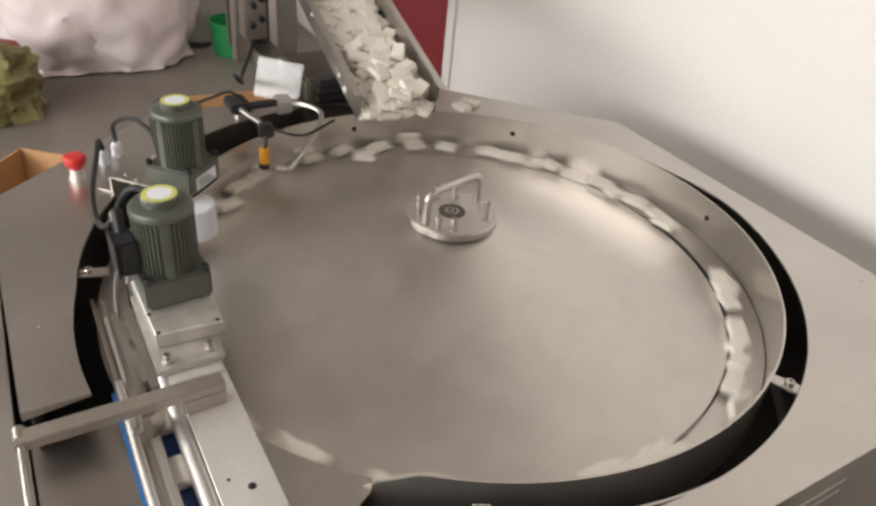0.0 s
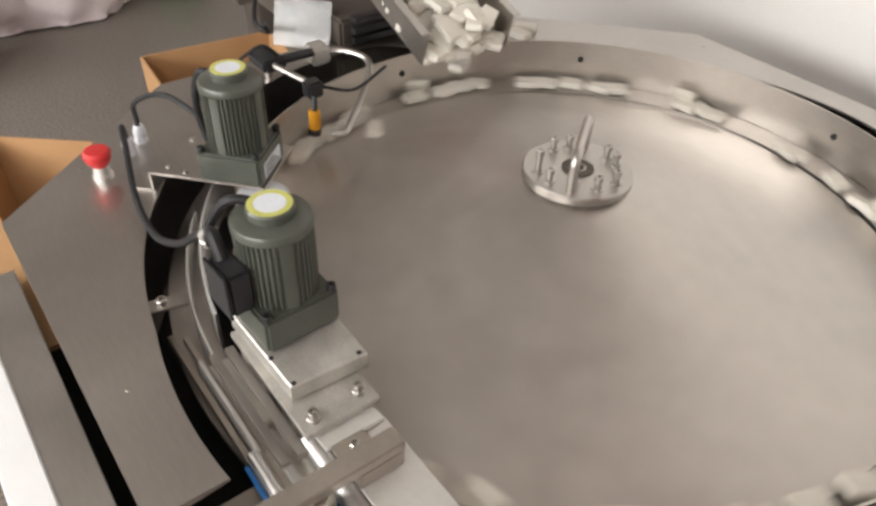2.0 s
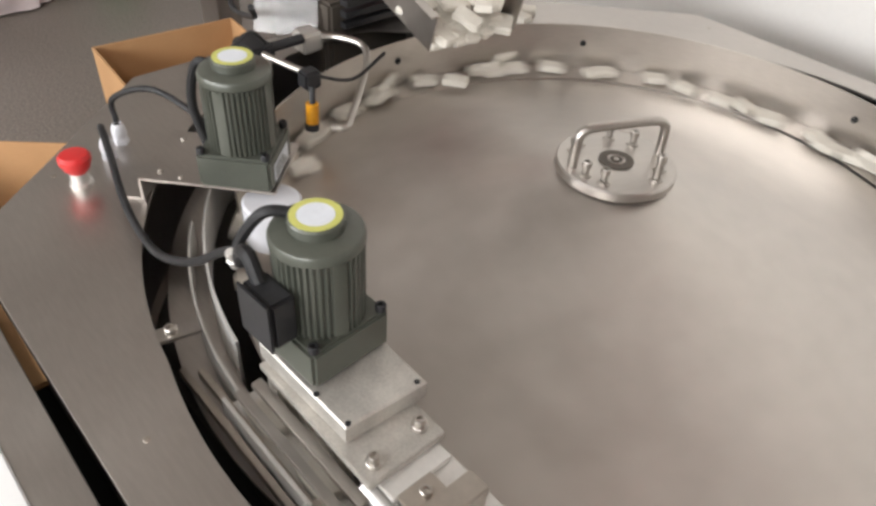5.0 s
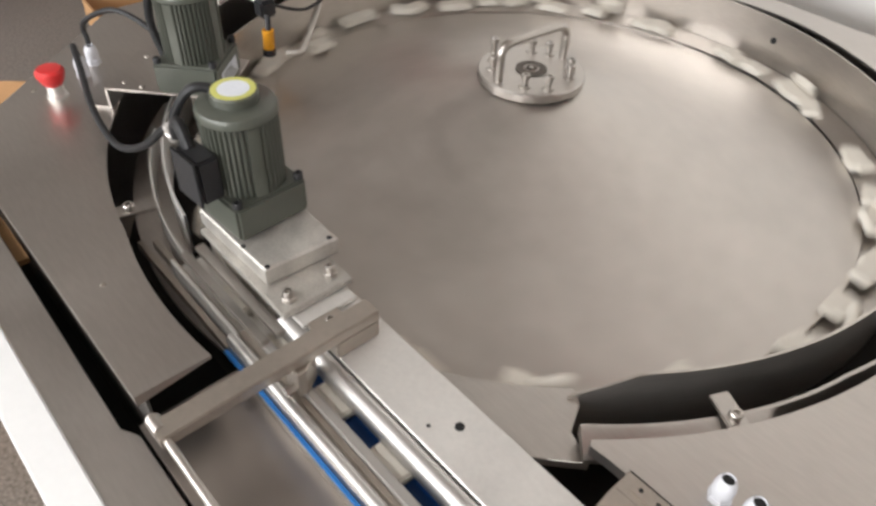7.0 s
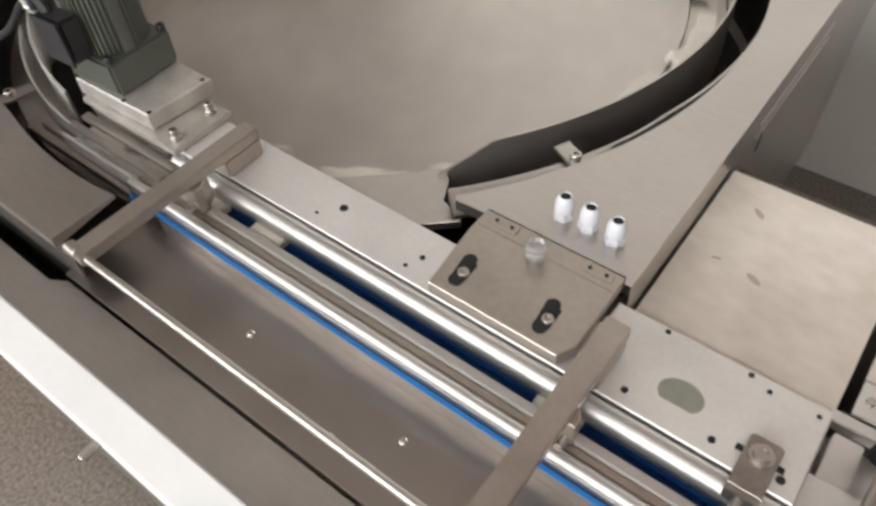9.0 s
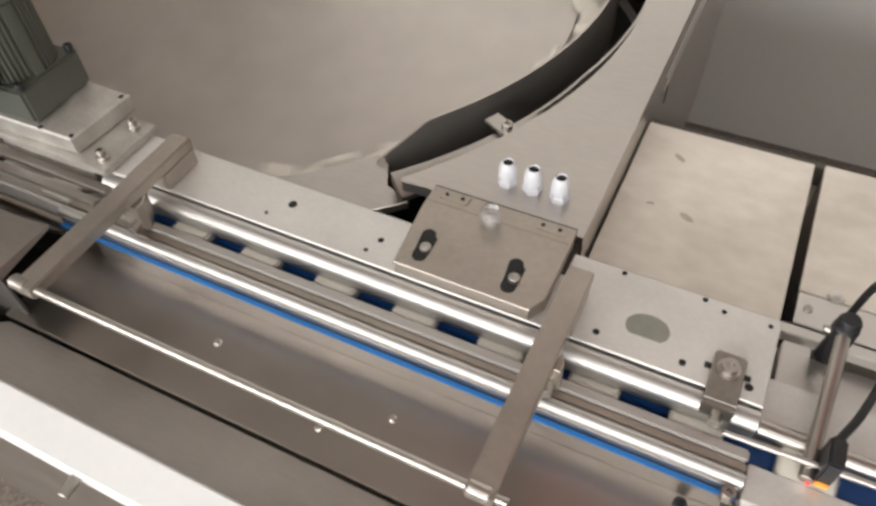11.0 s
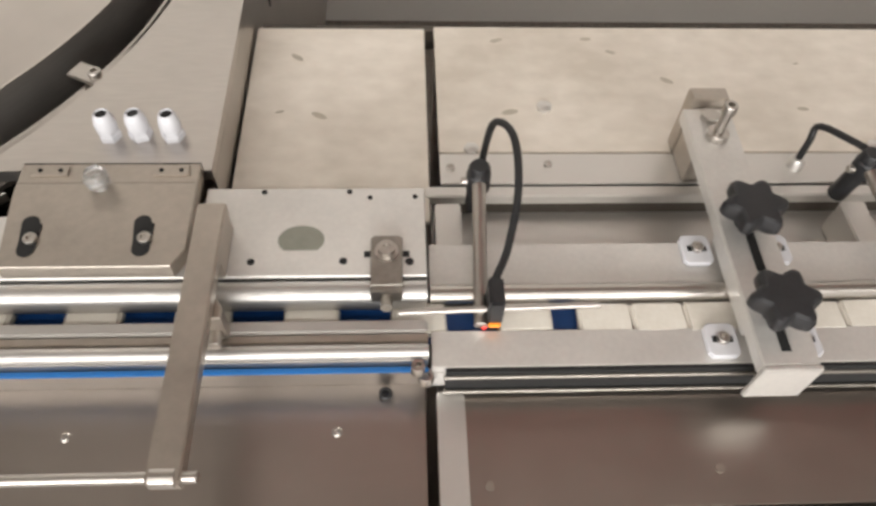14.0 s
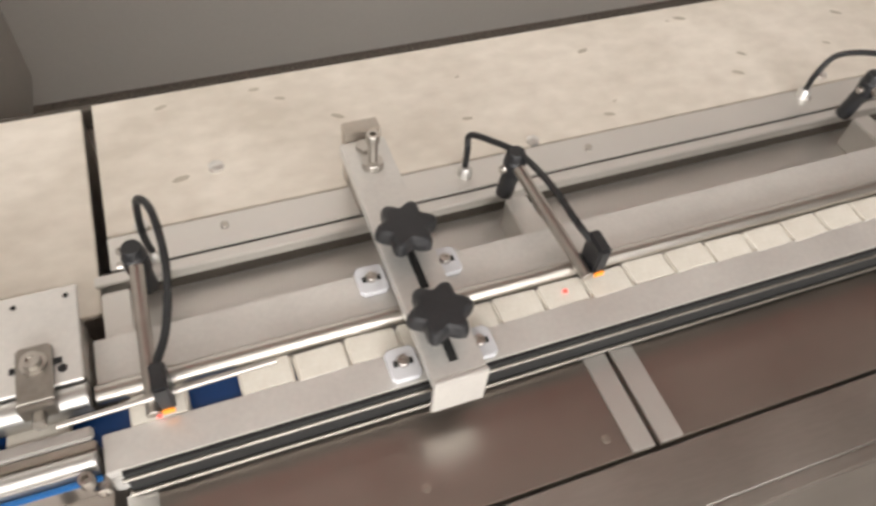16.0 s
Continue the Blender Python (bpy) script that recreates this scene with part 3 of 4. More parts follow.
lathe([(.0094, .007), (.0094, .0115), (.0104, .0122)], 6, g)
part("nut", g, WHITEP, gland)
part("dome", lathe([(.0100, .0118), (.0103, .018), (.0093, .0245), (.0076, .0295), (.0060, .031), (.0055, .0295), (.0055, .025), (0, .025)], 24), WHITEP, gland)
part("mouth", lathe([(0, .0280), (.0057, .0280), (.0057, .0290), (0, .0290)], 18), DARK, gland, "dark opening")
for x, y, rz in ((-0.218, 0.313, 20), (-0.187, 0.312, 8)):
    copy_thing(gland, pose(x, y, DZ, 0, 0, rz))


# ---------------- gear motors ----------------
def motor(name, label, at, rz):
    m = thing(name, label, "gear motor", "gear motors", at=at)
    m.rotation_euler = (0, 0, radians(rz))
    part("flange", box(-.046, .046, -.046, .046, 0, .045, .0035), GREEN, m)
    bd = bmesh.new()
    fins = 44
    rows_ = []
    for z, rr in ((.045, .0425), (.131, .0425)):
        row = []
        for i in range(fins * 4):
            a = 6.283185 * i / (fins * 4)
            deep = 0.003 if (i % 4) in (0, 1) else 0.0
            lo_ = (i // 4) % 11 > 8
            row.append(bd.verts.new(((rr - (0 if lo_ else deep)) * math.cos(a), (rr - (0 if lo_ else deep)) * math.sin(a), z)))
        rows_.append(row)
    nn = len(rows_[0])
    for i in range(nn):
        bd.faces.new((rows_[0][i], rows_[0][(i + 1) % nn], rows_[1][(i + 1) % nn], rows_[1][i]))
    part("ribbed_body", bd, GREEN, m, "ribbed grey-green motor body")
    part("end_bell", lathe([(.0395, .1305), (.0395, .1320), (.0435, .1325), (.0435, .139), (.0415, .1425), (.034, .145), (.026, .146), (.026, .1455), (0, .1455)], 48), GREEN, m)
    cap = part("fan_cap", lathe([(.0255, .142), (.0255, .155), (.024, .157), (0, .157)], 40), GREEN, m)
    part("cap_ring", lathe([(.0235, .1572), (.0235, .1578), (.017, .1578), (.017, .1572)], 40), YELLOW, cap, "yellow printed ring")
    part("cap_label", lathe([(.0168, .1572), (.0168, .1578), (0, .1578)], 40), LABELM, cap, "round pale label")
    for x, y in ((.04, .04), (-.04, .04), (.04, -.04), (-.04, -.04)):
        part("flange_bolt", screw(bmesh.new(), x, y, .045, .0055, .008), BLACK, m)
    return m


m1 = motor("gear_motor", "grey-green ribbed gear motor standing on a cast gearbox", (-0.812, 0.191, 0.9125), 3)
jb = part("terminal_box", box(-.024, .022, -.068, -.042, .050, .104, .003), BLACK, m1, "black terminal box")
part("box_lid", box(-.0255, .0235, -.0715, -.0685, .048, .106, .0015), BLACK, jb)
m2 = motor("gear_motor", "grey-green ribbed gear motor on a folded steel bracket", (-1.117, 0.286, 0.9125), 42)
part("nameplate", box(.0462, .0468, -.030, .030, .006, .030, 0), LABELM, m2, "pale unreadable nameplate")
nb_ = bmesh.new()
for k in range(4):
    box(.0469, .0473, -.026, .024 - .006 * k, .0095 + .005 * k, .0115 + .005 * k, 0, nb_)
part("nameplate_print", nb_, GREEN, m2)

gbx = thing("gearbox", "speckled cast aluminium gearbox under the motor", "gearbox")
part("casing", slab([(-.850, .140), (-.712, .144), (-.706, .236), (-.850, .238)], .8885, .912, bevel=.002), CAST, gbx)
part("foot_plate", box(-.845, -.664, .134, .224, .8795, .888, .0012), CAST, gbx)
part("mount_plate", box(-.70, -.645, .145, .215, .8735, .879, .0012), PLATE, gbx)
for x, y in ((-.680, .151), (-.684, .208)):
    bt = cyl(x, y, .888, .894, .008, 18)
    screw(bt, x, y, .894, .0058, .008)
    part("foot_bolt", bt, CHROME, gbx)
for x, y in ((-.715, .149), (-.712, .228), (-.76, .146)):
    part("casing_screw", screw(bmesh.new(), x, y, .912, .003, .001), BLACK, gbx)
adj = thing("adjuster", "small slotted steel adjuster plate with a cap screw", "adjuster plate")
part("plate", box(-.650, -.617, .150, .190, .8735, .878, .001), BROWNST, adj)
part("cap_screw", screw(bmesh.new(), -.633, .172, .878, .006, .006), CHROME, adj)

# bracket of the second motor
mb = thing("motor_bracket", "folded polished steel bracket bridging the ring", "bracket")
BK = pose(-1.121, .222, .912, 0, 0, 42)
part("bracket_top", box(-.082, .095, 0, .120, -.0035, 0.0, .001, None, BK), DECK, mb)
part("bracket_leg", box(-.082, -.079, 0, .120, -.034, -.004, 0, None, BK), DECK, mb)
part("bracket_foot", box(-.112, -.0825, 0, .120, -.034, -.031, 0.001, None, BK), DECK, mb)
part("roller", lathe([(0, .835), (.035, .835), (.038, .838), (.038, .895), (.035, .898), (0, .898)], 32, None, pose(-1.06, .285, 0)), WHITEP, mb, "white plastic drive roller")
for x, y in ((-.06, .02), (-.03, .012), (-.06, .10)):
    s3 = screw(bmesh.new(), x, y, 0, .004, .003)
    bmesh.ops.transform(s3, matrix=BK, verts=s3.verts[:])
    part("bracket_screw", s3, CHROME, mb)
copy_thing(gland, pose(-1.327, .204, DZ, 0, 0, 10))
copy_thing(gland, pose(-1.300, .176, DZ, 0, 0, 40))

# motor cables
solo("motor_cable", tube([(-1.327, .204, .912), (-1.325, .207, .948), (-1.25, .235, .985), (-1.18, .262, .965), (-1.163, .268, .935)], .0042), RUBBER, "black cable looping from a gland to the motor", "cable")
solo("motor_cable", tube([(-1.300, .176, .910), (-1.285, .170, .935), (-1.235, .158, .930), (-1.143, .134, .915), (-1.082, .126, .904), (-1.03, .126, .908), (-.96, .132, .945), (-.90, .138, .995), (-.872, .142, 1.015)], .0048), RUBBER,
     "black cable sagging from a gland to the terminal box", "cable")
solo("cable_hose", tube([(-.868, .141, 1.005), (-.856, .139, 1.026), (-.838, .136, 1.034), (-.822, .135, 1.014)], .0072), RUBBER, "thick black hose into the terminal box", "cable")
solo("cable_hose", tube([(-.874, .142, .998), (-.866, .144, 1.03), (-.85, .160, 1.062), (-.838, .178, 1.063), (-.826, .19, 1.056)], .0055), RUBBER, "black cable arching into the motor's end", "cable")
solo("gland_nut", lathe([(0, 0), (.0075, 0), (.0075, .010), (.0058, .011), (.0058, .019), (.004, .022), (0, .022)], 12, None, pose(-.872, .141, 1.0, 20, 10, 0)), SATIN, "small bright metal cable nut on the hose", "cable gland")
solo("motor_cable", tube([(-1.165, .260, .930), (-1.180, .255, .99), (-1.168, .262, 1.045), (-1.150, .275, 1.05)], .006), RUBBER, "black cable up the side of the motor", "cable")

# emergency stop
es = thing("emergency_button", "red mushroom emergency stop button on the deck", "push button", at=(-1.262, 0.122, DZ))
part("collar", lathe([(0, 0), (.015, 0), (.015, .004), (.012, .006), (.012, .022), (0, .022)], 28), SATIN, es, "bright metal collar")
part("button_head", lathe([(0, .020), (.012, .020), (.0165, .026), (.0205, .036), (.0205, .042), (.017, .046), (0, .0475)], 32), RED, es)

# ---------------- feed-end sensor and pneumatic pieces ----------------
sens = thing("level_sensor", "amber-bodied sensor hanging from a clamped steel arm", "sensor")
part("arm", rod((-1.385, .475, .915), (-1.285, .500, .912), .006), CHROME, sens)
part("clamp", box(-1.300, -1.272, .482, .512, .892, .922, .004), BLACK, sens)
part("stem", rod((-1.272, .492, .900), (-1.262, .484, .876), .005), BLACK, sens)
part("amber_body", rod((-1.262, .484, .878), (-1.262, .482, .844), .0105), AMBER, sens, "amber sensor body")
part("sensor_nose", rod((-1.262, .482, .844), (-1.262, .481, .832), .0115), BLACK, sens)
part("manifold", box(-1.452, -1.385, .455, .50, .902, .925, .004), BLACK, sens)
part("fitting", rod((-1.40, .50, .915), (-1.40, .56, .915), .0085), BLACK, sens)
part("post", rod((-1.42, .478, DZ), (-1.42, .478, .905), .008), STEEL, sens)
part("gauge_cable", tube([(-1.40, .49, .925), (-1.37, .45, .965), (-1.33, .40, .975), (-1.25, .345, 1.0)], .003), RUBBER, sens)
air = thing("air_nozzle", "bent polished tube blowing over the track", "air nozzle")
part("bent_tube", tube([(-1.41, .585, .905), (-1.385, .620, .908), (-1.343, .642, .905), (-1.31, .630, .893), (-1.275, .590, .868), (-1.240, .545, .848), (-1.222, .520, .842), (-1.235, .500, .842)], .0062, 10, 6), CHROME, air)
part("tube_clamp", box(-1.435, -1.395, .56, .60, .885, .920, .004), SATIN, air)
part("thin_hose", tube([(-1.30, .66, .90), (-1.28, .58, .885), (-1.28, .52, .905), (-1.285, .5, .92)], .003), RUBBER, air)
part("stand", rod((-1.415, .58, DZ), (-1.415, .58, .89), .007), STEEL, air)

# ---------------- feed chute ----------------
CH = Matrix.Translation((-1.185, 0.757, 0.944)) @ Matrix.Rotation(math.atan2(0.10, -0.99), 4, 'Z') @ Matrix.Rotation(radians(-15), 4, 'Y')
LEN = 1.0
chute = thing("feed_chute", "sloping stainless steel feed chute heaped with white bars", "feed chute")
part("chute_floor", box(0, LEN, -.0875, .0875, -.004, 0, .001, None, CH), STEEL, chute)
for s in (-1, 1):
    w_ = box(0, LEN, -.0015, .0015, -.004, .062, .0006, None, CH @ pose(0, s * .089, 0))
    part("chute_side", w_, STEEL, chute)
    part("side_flange", box(0, LEN, -.008, .008, .062, .0645, .0006, None, CH @ pose(0, s * .0955, 0)), STEEL, chute)
vib = thing("chute_stand", "dark steel vibrator stand under the feed chute", "machine stand")
part("drive_box", box(-1.66, -1.46, .66, .86, .62, .93, .006), LIP, vib)
part("pedestal", box(-1.64, -1.52, .70, .82, 0.0, .62, .004), STEEL, vib)
for k in range(3):
    part("spring_plate", box(-1.456, -1.44 + .004 * k, .68, .84, .885 + .022 * k, .897 + .022 * k, .001), BLACK, vib)
part("guard_sheet", box(-.06, .06, -.0015, .0015, 0, .095, .001, None, pose(-1.52, .60, .868, -22, 0, 42)), CLEAR, vib, "pale see-through guard sheet")
hop = thing("supply_hopper", "open stainless steel hopper at the head of the chute", "hopper")
part("hopper_body", box(-2.75, -2.14, .66, 1.04, 1.02, 1.75, .004), STEEL, hop)
part("hopper_column", box(-2.62, -2.50, .95, 1.03, 0, 1.02, .003), STEEL, hop)
# control box on a post
cbx = thing("control_box", "small grey control box with dark knobs on a post", "control box")
part("post", box(-1.83, -1.79, .59, .63, .868, 1.42, .002), STEEL, cbx)
part("post_arm", box(-1.83, -1.66, .632, .70, .87, .905, .002), STEEL, cbx)
part("back_panel", box(-1.85, -1.838, .585, .70, .90, 1.45, .002), LIP, cbx)
body_ = part("box_body", box(-1.79, -1.735, .600, .658, .945, 1.20, .004), STEEL, cbx)
for z, y in ((.985, .618), (1.0, .642), (1.035, .622), (1.05, .644)):
    part("knob", rod((-1.735, y, z), (-1.720, y, z), .009), BLACK, body_)
part("box_cable", tube([(-1.76, .625, .95), (-1.75, .62, .92), (-1.62, .55, .90), (-1.45, .50, .95), (-1.40, .47, .99)], .005), RUBBER, cbx)

# ---------------- right-hand station ----------------
rear = thing("rear_top_plate", "cream scuffed steel top plate with a dark joint", "machine plate")
part("plate", box(-0.142, 0.062, 0.252, 0.552, 0.810, 0.817, .001), CREAM, rear)
part("under_box", box(-0.140, 0.060, 0.254, 0.548, 0.12, 0.809, 0), STEEL, rear)
rear2 = thing("rear_top_plate", "long cream scuffed steel top plate behind the conveyor", "machine plate")
part("plate", box(0.074, 4.40, 0.3452, 0.556, 0.810, 0.817, .001), CREAM, rear2)
part("under_box", box(0.076, 4.40, 0.30, 0.552, 0.12, 0.809, 0), STEEL, rear2)
part("ledge", box(0.074, 4.40, 0.300, 0.3425, 0.811, 0.8185, .001), SATIN, rear2, "satin steel ledge strip")
for x, y in ((0.085, 0.322), (0.19, 0.326), (0.62, .322), (0.95, .325)):
    part("ledge_screw", screw(bmesh.new(), x, y, 0.8185, .0045, .003), CHROME, rear2)
for x, y in ((0.109, 0.349), (0.196, .413), (0.56, .352), (1.0, .36)):
    nb = lathe([(0, .817), (.0085, .817), (.0085, .821), (.006, .822), (.004, .823), (0, .823)], 6 if y < .4 else 16, None, pose(x, y, 0))
    part("nut", nb, SATIN, rear2)
rs = random.Random(5)
for k in range(20):
    x, y, L_ = rs.uniform(-.12, 1.2), rs.uniform(.37, .54), rs.uniform(.007, .020)
    if not .04 < x < .095:
        part("scuff", lathe([(0, .8172), (1, .8172), (1, .8174), (0, .8174)], 12, None, pose(x, y, 0, 0, 0, rs.uniform(-40, 20)) @ Matrix.Diagonal((L_ * .5, L_ * .2, 1, 1))), STAIN, rear2)
part("rear_lip", box(-0.14, 4.40, 0.557, 0.569, 0.78, 0.809, .001), LIP, rear2, "dark rear angle strip")
# black fill standing for shade in the gap beside the ledge
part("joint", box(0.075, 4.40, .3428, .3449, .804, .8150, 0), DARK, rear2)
lowb = thing("bed_frame", "steel bed frame under the infeed plates", "machine bed")
part("bed_top", box(0.064, 4.40, 0.205, 0.2985, 0.780, 0.790, .001), SATIN, lowb)
# strip added as the shade between ledge and rail
part("groove_shade", box(0.066, 4.40, .2962, .2992, .7902, .8165, 0), DARK, lowb)
part("bed_wall", box(0.064, 4.40, 0.0735, 0.205, 0.12, 0.80, 0), STEEL, lowb)
for x in (0.066, 0.482, 0.964):
    part("bed_block", box(x, x + .026, 0.2045, 0.262, 0.7902, 0.834, .0015), SATIN, lowb, "pale machined spacer block")
part("bed_shaft", box(0.058, 4.40, .282, .2955, .806, .820, .0012), SATIN, lowb, "square satin steel rail")
# lower front of the rail, its shade put in as dark colour
part("shaft_front_shade", box(0.066, 4.40, .2835, .2955, .7902, .8058, 0), LIP, lowb)

plates = thing("infeed_plates", "two satin aluminium side plates along the bar lane", "side plates")
part("far_plate", box(0.058, 4.40, 0.157, 0.2035, 0.836, 0.846, .001), PLATE, plates)
part("near_plate", box(0.058, 4.40, 0.0765, 0.1115, 0.836, 0.846, .001), PLATE, plates)
part("near_plate_side", box(0.058, 4.40, 0.077, 0.090, 0.808, 0.8355, .001), PLATE, plates)
part("far_rail", lathe([(0, 0), (.0085, 0), (.0085, 4.34), (0, 4.34)], 20, None, pose(0.058, 0.1475, 0.8475, 0, 90, 0)), CHROME, plates, "bright round guide rail")
# black sheet added as the shade behind the front strips
part("channel_shade", box(0.070, 4.39, 0.0725, 0.0762, 0.806, 0.8455, 0), DARK, plates)
for y, z in ((0.0715, .8370), (0.0700, .811)):
    part("front_strip", lathe([(0, 0), (.0020, 0), (.0020, 4.32), (0, 4.32)], 14, None, pose(0.068, y, z, 0, 90, 0)), DARKST, plates, "slim bright strip")
part("end_screw", screw(bmesh.new(), .053, .0735, .828, .007, .012), CHROME, plates)

fp2 = thing("front_panel", "low brushed steel panel with pale end strips", "machine panel")
part("panel_sheet", box(0.0625, 0.5105, -0.0305, 0.0725, 0.797, 0.803, .001), PANEL, fp2)
part("end_strip", box(0.063, 0.0875, -0.0300, 0.072, 0.8035, 0.8055, .0006), SATIN, fp2, "pale end strip")
part("end_strip", box(0.4865, 0.5100, -0.0300, 0.072, 0.8035, 0.8055, .0006), SATIN, fp2, "pale end strip")
fp3 = thing("front_panel", "low brushed steel panel beyond the dark joint", "machine panel")
part("panel_sheet", box(0.5155, 4.38, -0.0305, 0.0725, 0.797, 0.803, .001), PANEL, fp3)
part("end_strip", box(0.516, 0.5405, -0.0300, 0.072, 0.8035, 0.8055, .0006), SATIN, fp3, "pale end strip")
for x, y in ((0.105, -0.010), (0.47, -.01), (.3, .0)):
    part("panel_screw", lathe([(0, .803), (.004, .803), (.004, .8042), (0, .8046)], 12, None, pose(x, y, 0)), BROWNST, fp2)
part("panel_base", box(0.0625, 4.38, -0.025, 0.072, 0.12, 0.7965, 0), STEEL, fp3)

# clamp on the cover plate
cl = thing("clamp_plate", "small steel clamp plate with two bolts on the cover plate", "clamp")
part("plate", slab([(.006, .138), (.034, .138), (.034, .188), (.031, .191), (.009, .191), (.006, .188)], .8745, .8785), DARKST, cl)
part("drop_plate", box(.0062, .0338, .1325, .1375, .850, .8785, .001), DARKST, cl)
wsh = lathe([(0, .8785), (.0105, .8785), (.0105, .8805), (.0075, .8805), (.0075, .8865), (.0035, .8865), (.0035, .884), (0, .884)], 20, None, pose(.020, .173, 0))
part("clamp_bolt", wsh, CHROME, cl)
part("side_bolt", rod((.020, .1325, .868), (.020, .121, .870), .0055), DARKST, cl)


def sensor_post(at, lean, swing, label):
    """A photo sensor: black clamp on the shaft, an inclined bright rod and a small sensor head with a cable."""
    s = thing("photo_sensor", label, "photo sensor", "photo sensors", at=at)
    part("clamp_body", rod((0, .008, -.024), (0, 0, .032), .0098), BLACK, s)
    part("clamp_collar", lathe([(.0098, .016), (.0118, .017), (.0118, .036), (.0105, .038), (.0098, .038)], 20), BLACK, s)
    part("clamp_cap", lathe([(0, .0322), (.0105, .0322), (.0105, .044), (.0085, .048), (0, .048)], 20), BLACK, s)
    part("clamp_screw", rod((-.011, -.002, .027), (-.017, -.002, .027), .0042), CHROME, s)
    tip = (swing, -0.150, -.002 + lean)
    part("inclined_rod", rod((0, -.002, .032), tip, .0064), CHROME, s)
    head = part("sensor_head", box(swing + .005, swing + .018, -.150, -.122, lean - .002, lean + .034, .002), BLACK, s)
    part("indicator", box(swing + .0065, swing + .0165, -.1515, -.1495, lean - .003, lean + .003, .0005), LEDO, head, "glowing orange indicator")
    return s


sensor_post((0.107, 0.262, 0.843), 0.012, -0.006, "photo sensor on an inclined polished rod with a looped black cable")
sensor_post((0.493, 0.276, 0.843), 0.018, 0.014, "photo sensor on an inclined polished rod above the bar lane")
sensor_post((0.975, 0.276, 0.843), 0.018, 0.014, "photo sensor farther along the bar lane")
solo("sensor_cable", tube([(.117, .304, .823), (.115, .300, .862), (.121, .296, .912), (.134, .262, .930), (.136, .215, .912), (.125, .168, .890), (.113, .140, .885), (.111, .128, .885)], .0036), RUBBER,
     "black looped sensor cable", "cable")
solo("sensor_cable", tube([(.460, .324, .823), (.461, .326, .855), (.464, .330, .872), (.478, .306, .882), (.497, .272, .888), (.504, .215, .896), (.508, .165, .894), (.516, .142, .886)], .0036), RUBBER, "black looped sensor cable", "cable")
solo("sensor_cable", tube([(.945, .330, .823), (.946, .329, .855), (.962, .325, .885), (.99, .29, .905), (1.005, .235, .915), (1.006, .146, .892)], .0036), RUBBER, "black looped sensor cable", "cable")
for x, y in ((.117, .304), (.460, .324), (.945, .330)):
    solo("cable_grommet", lathe([(0, .8186), (.009, .8186), (.009, .826), (.006, .831), (0, .831)], 16, None, pose(x, y, 0)), SATIN, "pale cable bush on the ledge", "cable gland")
# glowing discs put in as the laser spots on the bars' lane
solo("laser_spot", lathe([(0, .8486), (.0022, .8486), (.0022, .8492), (0, .8492)], 12, None, pose(.484, .124, 0)), LASER_GLOW, "small glowing disc standing for a red laser spot", "light spot")
solo("laser_spot", lathe([(0, .8486), (.0022, .8486), (.0022, .8492), (0, .8492)], 12, None, pose(.104, .113, 0)), LASER_GLOW, "small glowing disc standing for a red laser spot", "light spot")

# cross clamp with star knobs
cc = thing("cross_clamp", "aluminium cross bar clamp with two black star knobs", "cross clamp")
part("cross_bar", box(.321, .369, .056, .344, .868, .884, .0012), PLATE, cc)
part("front_face", box(.3205, .3695, .0505, .0555, .834, .8845, .001), PLATE, cc, "bright bare end face")
part("rear_post", box(.328, .366, .3445, .362, .8175, .896, .0012), BROWNST, cc)
part("rear_arm", box(.330, .364, .300, .344, .819, .8675, .0012), BROWNST, cc)
pb = cyl(.345, .304, .884, .892, .011, 20)
cyl(.345, .304, .892, .918, .0048, 16, pb)
screw(pb, .345, .304, .918, .0068, .010)
part("rear_bolt", pb, CHROME, cc)
pb = cyl(.345, .330, .884, .890, .010, 6)
part("rear_nut", pb, CHROME, cc)
slot = bmesh.new()
box(.3395, .3475, .068, .122, .8842, .8848, 0, slot)
box(.3415, .3495, .145, .215, .8842, .8848, 0, slot)
part("bar_slot", slot, DARK, cc)
for x, y in ((.344, .197), (.342, .102)):
    star = bmesh.new()
    pr = []
    for i in range(72):
        a = 6.283185 * i / 72
        r = .0255 + .0042 * math.cos(6 * a)
        pr.append((r * math.cos(a), r * math.sin(a)))
    lev = [(0.0, .72), (.002, .88), (.006, 1.0), (.014, 1.0), (.0185, .93), (.0205, .80)]
    rw = [[star.verts.new((x + px * k, y + py * k, .897 + z)) for px, py in pr] for z, k in lev]
    for p, q in zip(rw, rw[1:]):
        for i in range(72):
            star.faces.new((p[i], p[(i + 1) % 72], q[(i + 1) % 72], q[i]))
    star.faces.new(rw[-1])
    star.faces.new(rw[0][::-1])
    kn = part("star_knob", star, BLACK, cc, "black six-lobed plastic star knob")
    part("knob_neck", cyl(x, y, .8845, .898, .010, 20), BLACK, kn)
